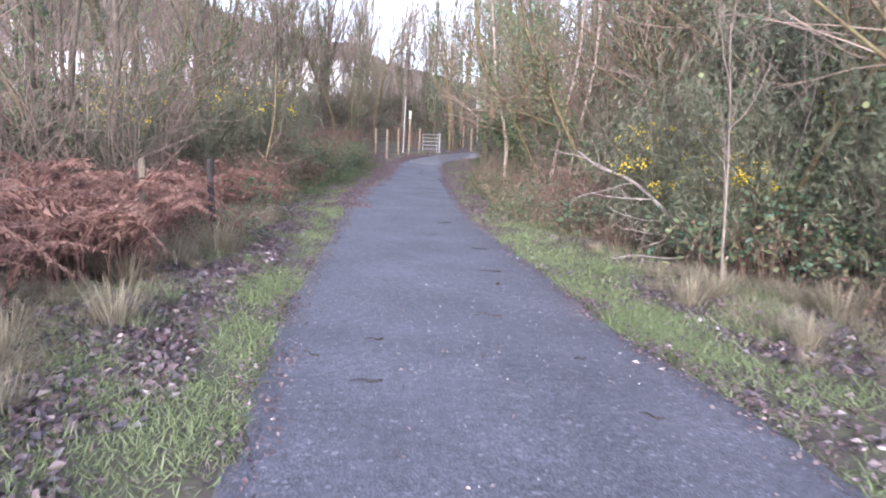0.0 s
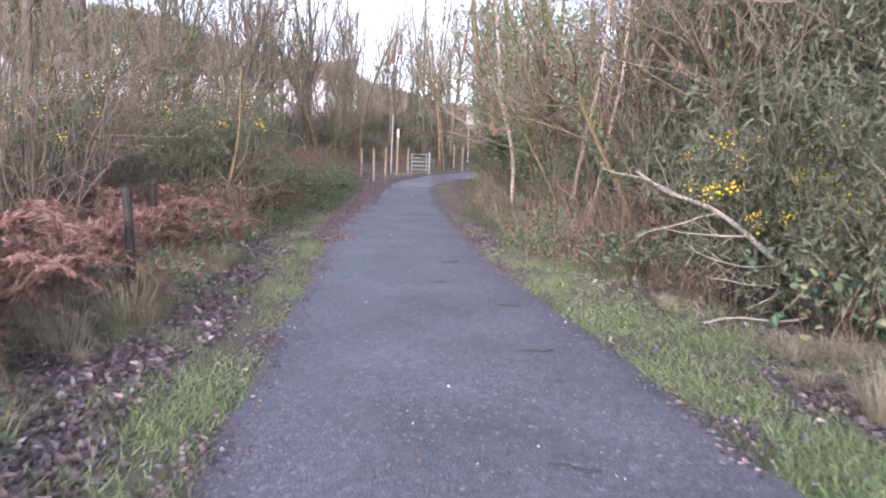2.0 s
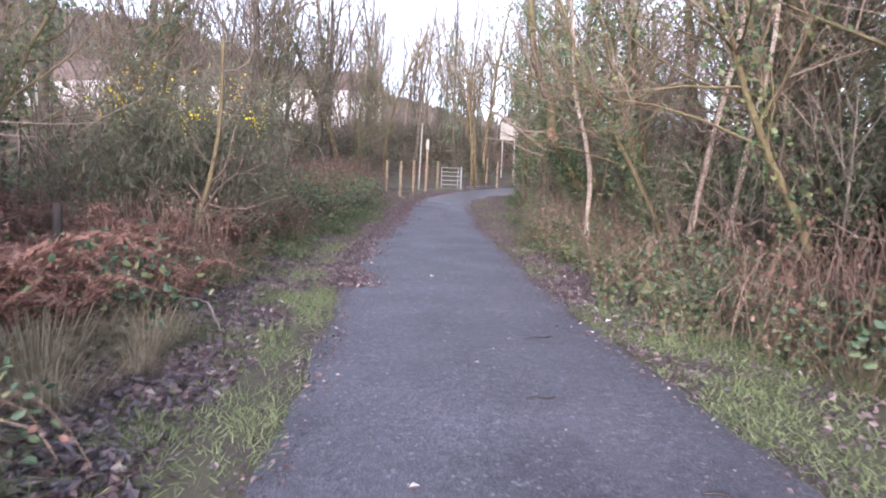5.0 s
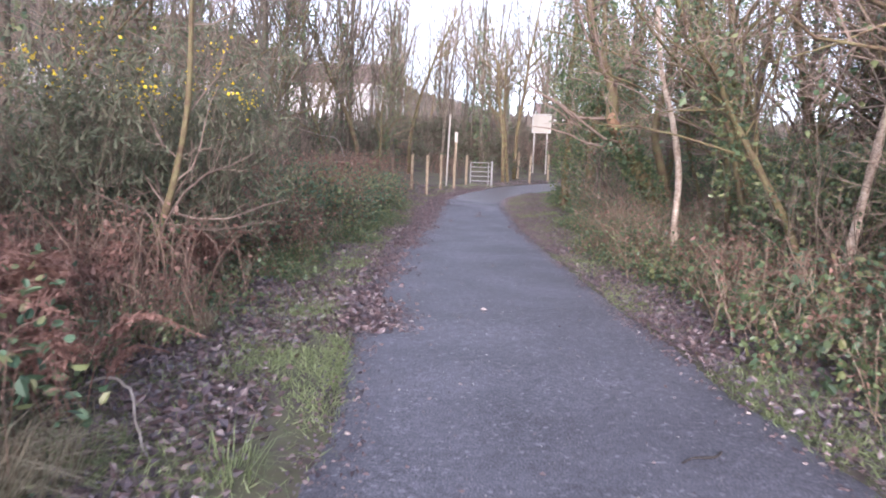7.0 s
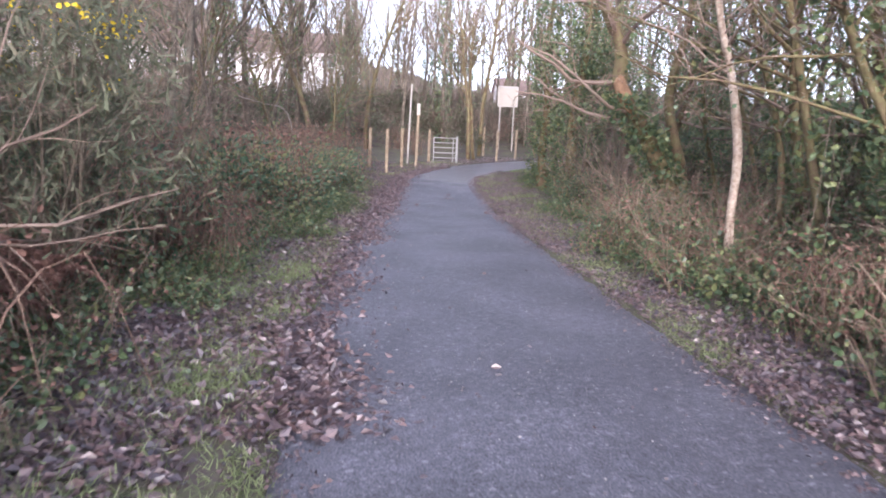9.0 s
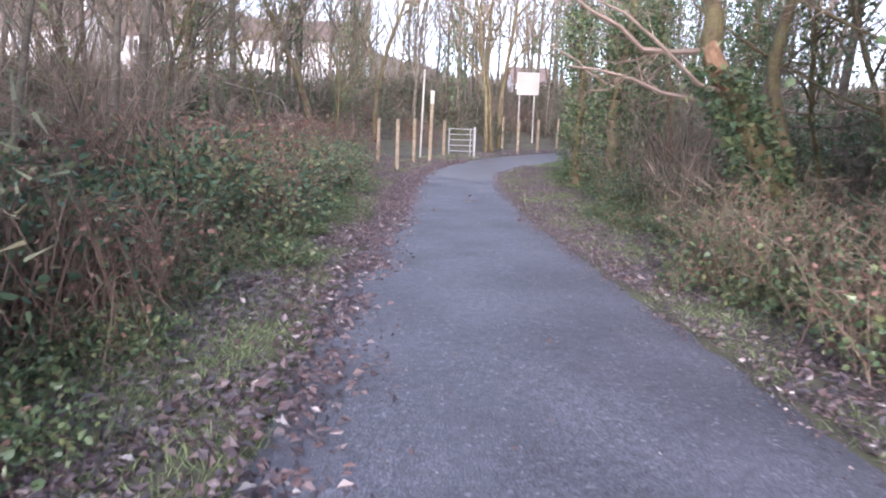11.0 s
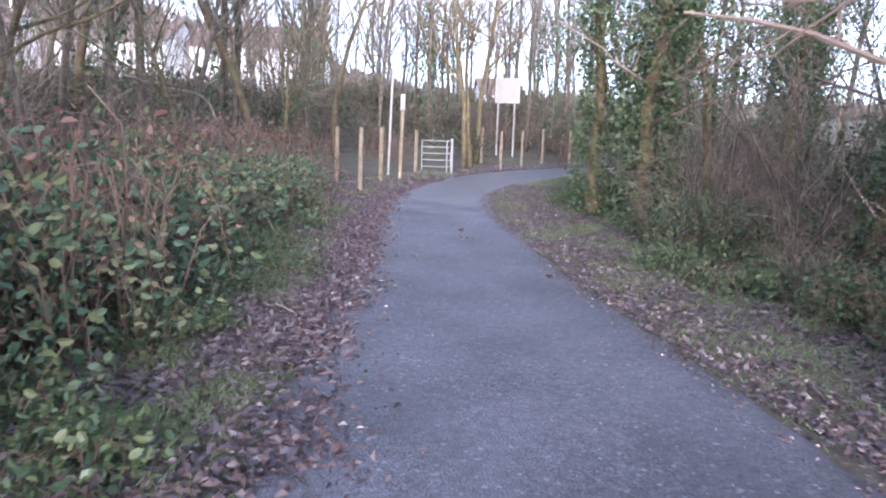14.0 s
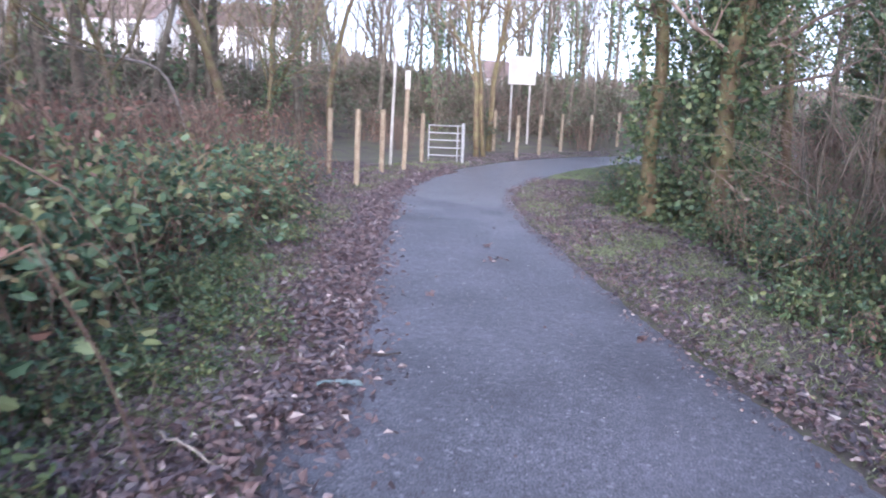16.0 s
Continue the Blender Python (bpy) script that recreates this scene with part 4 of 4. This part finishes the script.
def post(g, x, y, z, h, r, lean=0.0):
    g.tube([(x, y, z - 0.3), (x + lean * 0.5, y, z + h * 0.5), (x + lean, y, z + h - 0.02), (x + lean, y, z + h)], [r * 1.05, r, r * 0.97, r * 0.8], 9)


wf = thing("wire_fence", "old dark posts with sagging rusty wire in bracken", "fence")
marks = [(-3.35, 4.4, 1.15), (-3.3, 7.3, 1.2), (-3.1, 9.0, 1.12), (-4.3, 12.4, 1.0)]
for n_, (x, y, h) in enumerate(marks):
    g = Geo()
    post(g, x, y, lands(x, y), h, 0.042, 0.03 if n_ % 2 else -0.04)
    part("post", g, M_DARKPOST if n_ > 1 else M_BARK, wf)
for h in (0.45, 0.75, 1.02):
    g = Geo()
    w = []
    for (x, y, _), (x2, y2, _) in zip(marks, marks[1:]):
        for t in (0, 0.25, 0.5, 0.75):
            w.append((x + (x2 - x) * t - 0.05, y + (y2 - y) * t, lands(x, y) + h - 0.06 * math.sin(math.pi * t)))
    g.tube(w, [0.003] * len(w), 3)
    part("wire", g, M_WIRE, wf)

fence = thing("post_fence", "weathered wooden fence posts along the bend", "fence")
for x, y, h in ((-3.98, 38.2, 1.55), (-3.22, 36.7, 1.62), (-2.78, 39.0, 1.55), (-1.72, 42.8, 1.45), (1.15, 48.2, 1.5), (1.62, 45.5, 1.5), (2.8, 47.6, 1.5), (4.05, 49.5, 1.5), (5.6, 50.8, 1.5), (7.2, 52.2, 1.5), (9.0, 53.4, 1.5), (11, 54.2, 1.5)):
    g = Geo()
    post(g, x, y, lands(x, y), h, 0.062, 0.02)
    part("post", g, M_POST, fence)

pw = thing("white_pole", "slim white painted pole beside the gate", "pole")
g = Geo()
post(g, -2.62, 41.0, lands(-2.62, 41.0), 3.35, 0.038, 0.10)
part("pole", g, M_WHITEPOST, pw)
wm = thing("waymark_post", "tall grey wooden waymark post with pale top", "post")
g = Geo()
z = lands(-2.23, 40)
post(g, -2.23, 40, z, 2.15, 0.06, 0.05)
part("post", g, M_POST, wm)
g = Geo()
g.box(-2.25, -2.11, 39.95, 40.05, z + 2.1, z + 2.58, 0.01)
part("marker", g, M_WHITEPOST, wm, "pale marker plate")

gate = thing("metal_gate", "galvanised steel pedestrian gate, closed, by the bend", "gate")
gz = lands(-1.0, 43)
for h in (0.22, 0.45, 0.68, 0.90, 1.12):
    g = Geo()
    g.tube([(-1.5, 43, gz + h), (-1.0, 43, gz + h - 0.005), (-0.52, 43, gz + h)], [0.02] * 3, 8)
    part("rail", g, M_STEEL, gate)
for x, r, h in ((-1.5, 0.022, 1.13), (-0.62, 0.022, 1.13), (-0.45, 0.05, 1.2)):
    g = Geo()
    g.tube([(x, 43, gz - 0.1), (x, 43, gz + h / 2), (x, 43, gz + h)], [r] * 3, 9)
    part("upright", g, M_STEEL, gate)

board = thing("notice_board", "cream notice board on two tall posts", "sign")
for x in (2.3, 3.1):
    g = Geo()
    post(g, x, 52, lands(x, 52), 5.15 - lands(x, 52), 0.045)
    part("post", g, M_WHITEPOST, board)
g = Geo()
g.box(2.17, 3.27, 51.90, 51.94, 4.12, 5.17, 0.008)
part("panel", g, M_BOARD, board)
for x0, x1, z0, z1 in ((2.13, 3.31, 5.16, 5.24), (2.13, 3.31, 4.06, 4.13), (2.13, 2.19, 4.13, 5.16), (3.25, 3.31, 4.13, 5.16)):
    g = Geo()
    g.box(x0, x1, 51.87, 51.95, z0, z1, 0.01)
    part("frame", g, M_BOARDEDGE, board)

# ---- small things on the path ----


def stick(x, y, turn, length, label="dark fallen twig on the tarmac"):
    s = thing("twig", label, "twig", "twigs on the path", pose(x, y, lands(x, y) + 0.075, 0, 0, turn))
    g = Geo()
    c = spline([(-length / 2, 0, 0), (-length / 6, 0.02, 0.004), (length / 5, -0.015, 0.003), (length / 2, 0.02, 0)], 3)
    g.tube(c, np.linspace(0.004, 0.008, len(c)), 5)
    part("stem", g, M_DARKPOST, s)


for x, y, a, L in ((0.42, 5.75, -20, 0.26), (-0.45, 4.0, 5, 0.2), (0.55, 7.8, 10, 0.3), (-0.5, 4.9, 0, 0.15), (1.2, 3.6, -35, 0.14), (1.0, 4.6, 20, 0.1), (-0.9, 4.5, -40, 0.15), (-2.3, 26.5, 15, 0.35), (0.05, 26.9, -15, 0.3), (0.0, 12.5, 30, 0.3), (0.5, 9.5, -15, 0.25), (-0.2, 10.8, 10, 0.2)):
    stick(x, y, a, L)
for x, y in ((-1.08, 30.6), (-1.14, 29.75), (-1.0, 29.9), (-1.9, 28.2), (-0.3, 27.0), (0.2, 24.8)):
    lf = thing("leaf_clump", "dark wet leaf clump on the tarmac", "leaf", "leaf clumps on the path", pose(x, y, float(grade(y)) + 0.028, 0, 0, 40 * x))
    g = Geo()
    g.leaves(rng.normal(0, 0.03, (7, 3)) * [1, 1, 0.15], rng.normal(size=(7, 3)) * [1, 1, 0.25], rng.uniform(0.05, 0.11, 7), 0.7, 0.4)
    part("clump", g, M_LITTER, lf)
sc = thing("litter_scrap", "crumpled pale scrap of litter on the path", "litter", at=pose(-2.5, 25.95, lands(-2.5, 25.95) + 0.07, 0, 0, 10))
g = Geo()
sv = [(a * 0.045 - 0.13, b * 0.03 - 0.05, 0.012 * rng.normal() + 0.014) for b in range(4) for a in range(7)]
g.add(sv, [np.array([(b * 7 + a, b * 7 + a + 1, b * 7 + a + 8, b * 7 + a + 7) for b in range(3) for a in range(6)])])
part("sheet", g, M_SCRAP, sc)

# ---- grass and fallen leaves of the verges ----


def beside(count, side, near, far, y0, y1, power=1.0):
    i = rng.integers(0, len(dense), count * 5)
    i = i[(dense[i, 1] > y0) & (dense[i, 1] < y1)][:count]
    d = near + (far - near) * rng.uniform(0, 1, len(i)) ** power
    xy = dense[i, :2] + dr[i] * (side * (dense[i, 2] / 2 + d))[:, None] + rng.normal(0, 0.05, (len(i), 2))
    return xy, d


def sward(name, label, count, side, near, far, y0, y1, size, mat, patch, power=1.3):
    xy, d = beside(count, side, near, far, y0, y1, power)
    keep = wobble(xy[:, 0], xy[:, 1], 1.4) + 0.6 * wobble(xy[:, 0], xy[:, 1], 3.9) + rng.normal(0, 0.45, len(xy)) > patch
    xy = xy[keep]
    m = len(xy)
    b = np.column_stack([xy, land(xy[:, 0], xy[:, 1]) - 0.005])
    ax = np.column_stack([rng.normal(0, 0.7, m), rng.normal(0, 0.7, m), rng.uniform(0.3, 1.0, m)])
    g = Geo()
    g.blades(b, ax, rng.uniform(0.5, 1.3, m) * size, 0.11)
    tagged(new(name, g.mesh(name, mat)), label, "grass", kind="stuff")


def leaf_fall(label, count, side, near, far, y0, y1, size, patch, power=1.0):
    xy, d = beside(count, side, near, far, y0, y1, power)
    keep = -wobble(xy[:, 0], xy[:, 1], 1.4) + 0.5 * wobble(xy[:, 0], xy[:, 1], 3.1) + rng.normal(0, 0.5, len(xy)) > patch
    xy, d = xy[keep], d[keep]
    m = len(xy)
    b = np.column_stack([xy, land(xy[:, 0], xy[:, 1]) + 0.012 + 0.055 * (d < 0.02)])
    ax = np.column_stack([rng.normal(0, 1, m), rng.normal(0, 1, m), rng.normal(0.05, 0.22, m)])
    g = Geo()
    g.leaves(b, ax, rng.uniform(0.6, 1.3, m) * size, 0.65, 0.35)
    tagged(new("fallen_leaves", g.mesh("fallen_leaves", M_LITTER)), label, "leaves", kind="stuff")


sward("verge_grass", "short trodden green verge grass", 100000, -1, -0.08, 1.9, -2, 24, 0.08, M_GRASS, -0.05)
sward("verge_grass", "short bright green verge grass", 88000, 1, -0.08, 1.9, -2, 14, 0.08, M_GRASS, -0.15)
sward("verge_grass", "thin green verge grass among leaves", 20000, 1, 0.0, 1.4, 14, 19, 0.075, M_GRASS, 0.25)
sward("verge_grass", "thin mossy verge grass among leaves", 84000, 1, 0.05, 2.8, 17, 46, 0.075, M_GRASS, -0.15)
sward("verge_grass", "thin verge grass below brambles", 52000, -1, 0.3, 1.7, 18, 42, 0.085, M_GRASS, 0.05)
sward("rough_grass", "straw-coloured rough grass", 20000, -1, 1.2, 3.0, -1, 22, 0.11, M_DRY, 0.1)
sward("rough_grass", "straw-coloured rough grass", 22000, 1, 1.1, 2.8, -1, 22, 0.12, M_DRY, 0.0)
leaf_fall("dark wet fallen oak leaves", 24000, -1, 0.35, 1.7, -2, 18, 0.065, 0.0)
leaf_fall("drift of dark wet fallen leaves at the path's edge", 60000, -1, -0.38, 1.15, 15, 40, 0.07, -0.6, 0.8)
leaf_fall("brown fallen leaves under the trees", 46000, 1, 0.0, 2.1, 12.5, 40, 0.06, -0.5)
leaf_fall("fallen leaves in verge grass", 12000, 1, 0.0, 2.0, -2, 14, 0.06, 0.1)
leaf_fall("fallen leaves along the fence", 7000, -1, 0.0, 1.6, 36, 52, 0.08, -0.3)


def crumbs(name, label, mat, count, size, y0, y1, flat=0.3):
    i = rng.integers(0, len(dense), count)
    i = i[(dense[i, 1] > y0) & (dense[i, 1] < y1)]
    c = rng.uniform(-0.97, 0.97, len(i))
    xy = dense[i, :2] + dr[i] * (c * dense[i, 2] / 2)[:, None] + dt[i] * rng.normal(0, 0.1, (len(i), 1))
    b = np.column_stack([xy, grade(xy[:, 1]) + 0.022 * (1 - c * c) + 0.010])
    m = len(i)
    g = Geo()
    g.leaves(b, np.column_stack([rng.normal(0, 1, m), rng.normal(0, 1, m), rng.uniform(0, flat, m)]), rng.exponential(0.5, m) * size + size * 0.5, 0.6, 0.3)
    tagged(new(name, g.mesh(name, mat)), label, name.replace("_", " "), kind="stuff")


crumbs("grit", "loose pale and dark grit on the tarmac", M_GRIT, 40000, 0.006, -3, 34)
crumbs("leaf_scraps", "scattered dark leaf scraps on the tarmac", M_LITTER, 2200, 0.022, -3, 40)
leaf_fall("dark crumbs and mud along the path's edge", 9000, -1, -0.22, 0.14, -2, 40, 0.035, -0.6)
leaf_fall("dark crumbs and mud along the path's edge", 9000, 1, -0.22, 0.14, -2, 40, 0.035, -0.6)
leaf_fall("brown leaves under the bramble bank", 16000, -1, 0.9, 3.2, 14, 40, 0.07, -0.6)
leaf_fall("brown leaves under the thicket", 14000, 1, 1.2, 3.6, 4, 40, 0.07, -0.5)
sward("edge_moss", "green moss creeping over the path's edge", 14000, 1, -0.22, 0.06, 16, 32, 0.02, M_GRASS, -0.2, 1.0)
leaf_fall("dark wet leaves trodden into the verge", 9000, -1, 0.45, 1.25, 1, 14, 0.07, -0.4)
leaf_fall("loose wet leaves blown onto the tarmac", 6000, -1, -0.7, 0.0, 15, 36, 0.06, -0.1, 0.6)
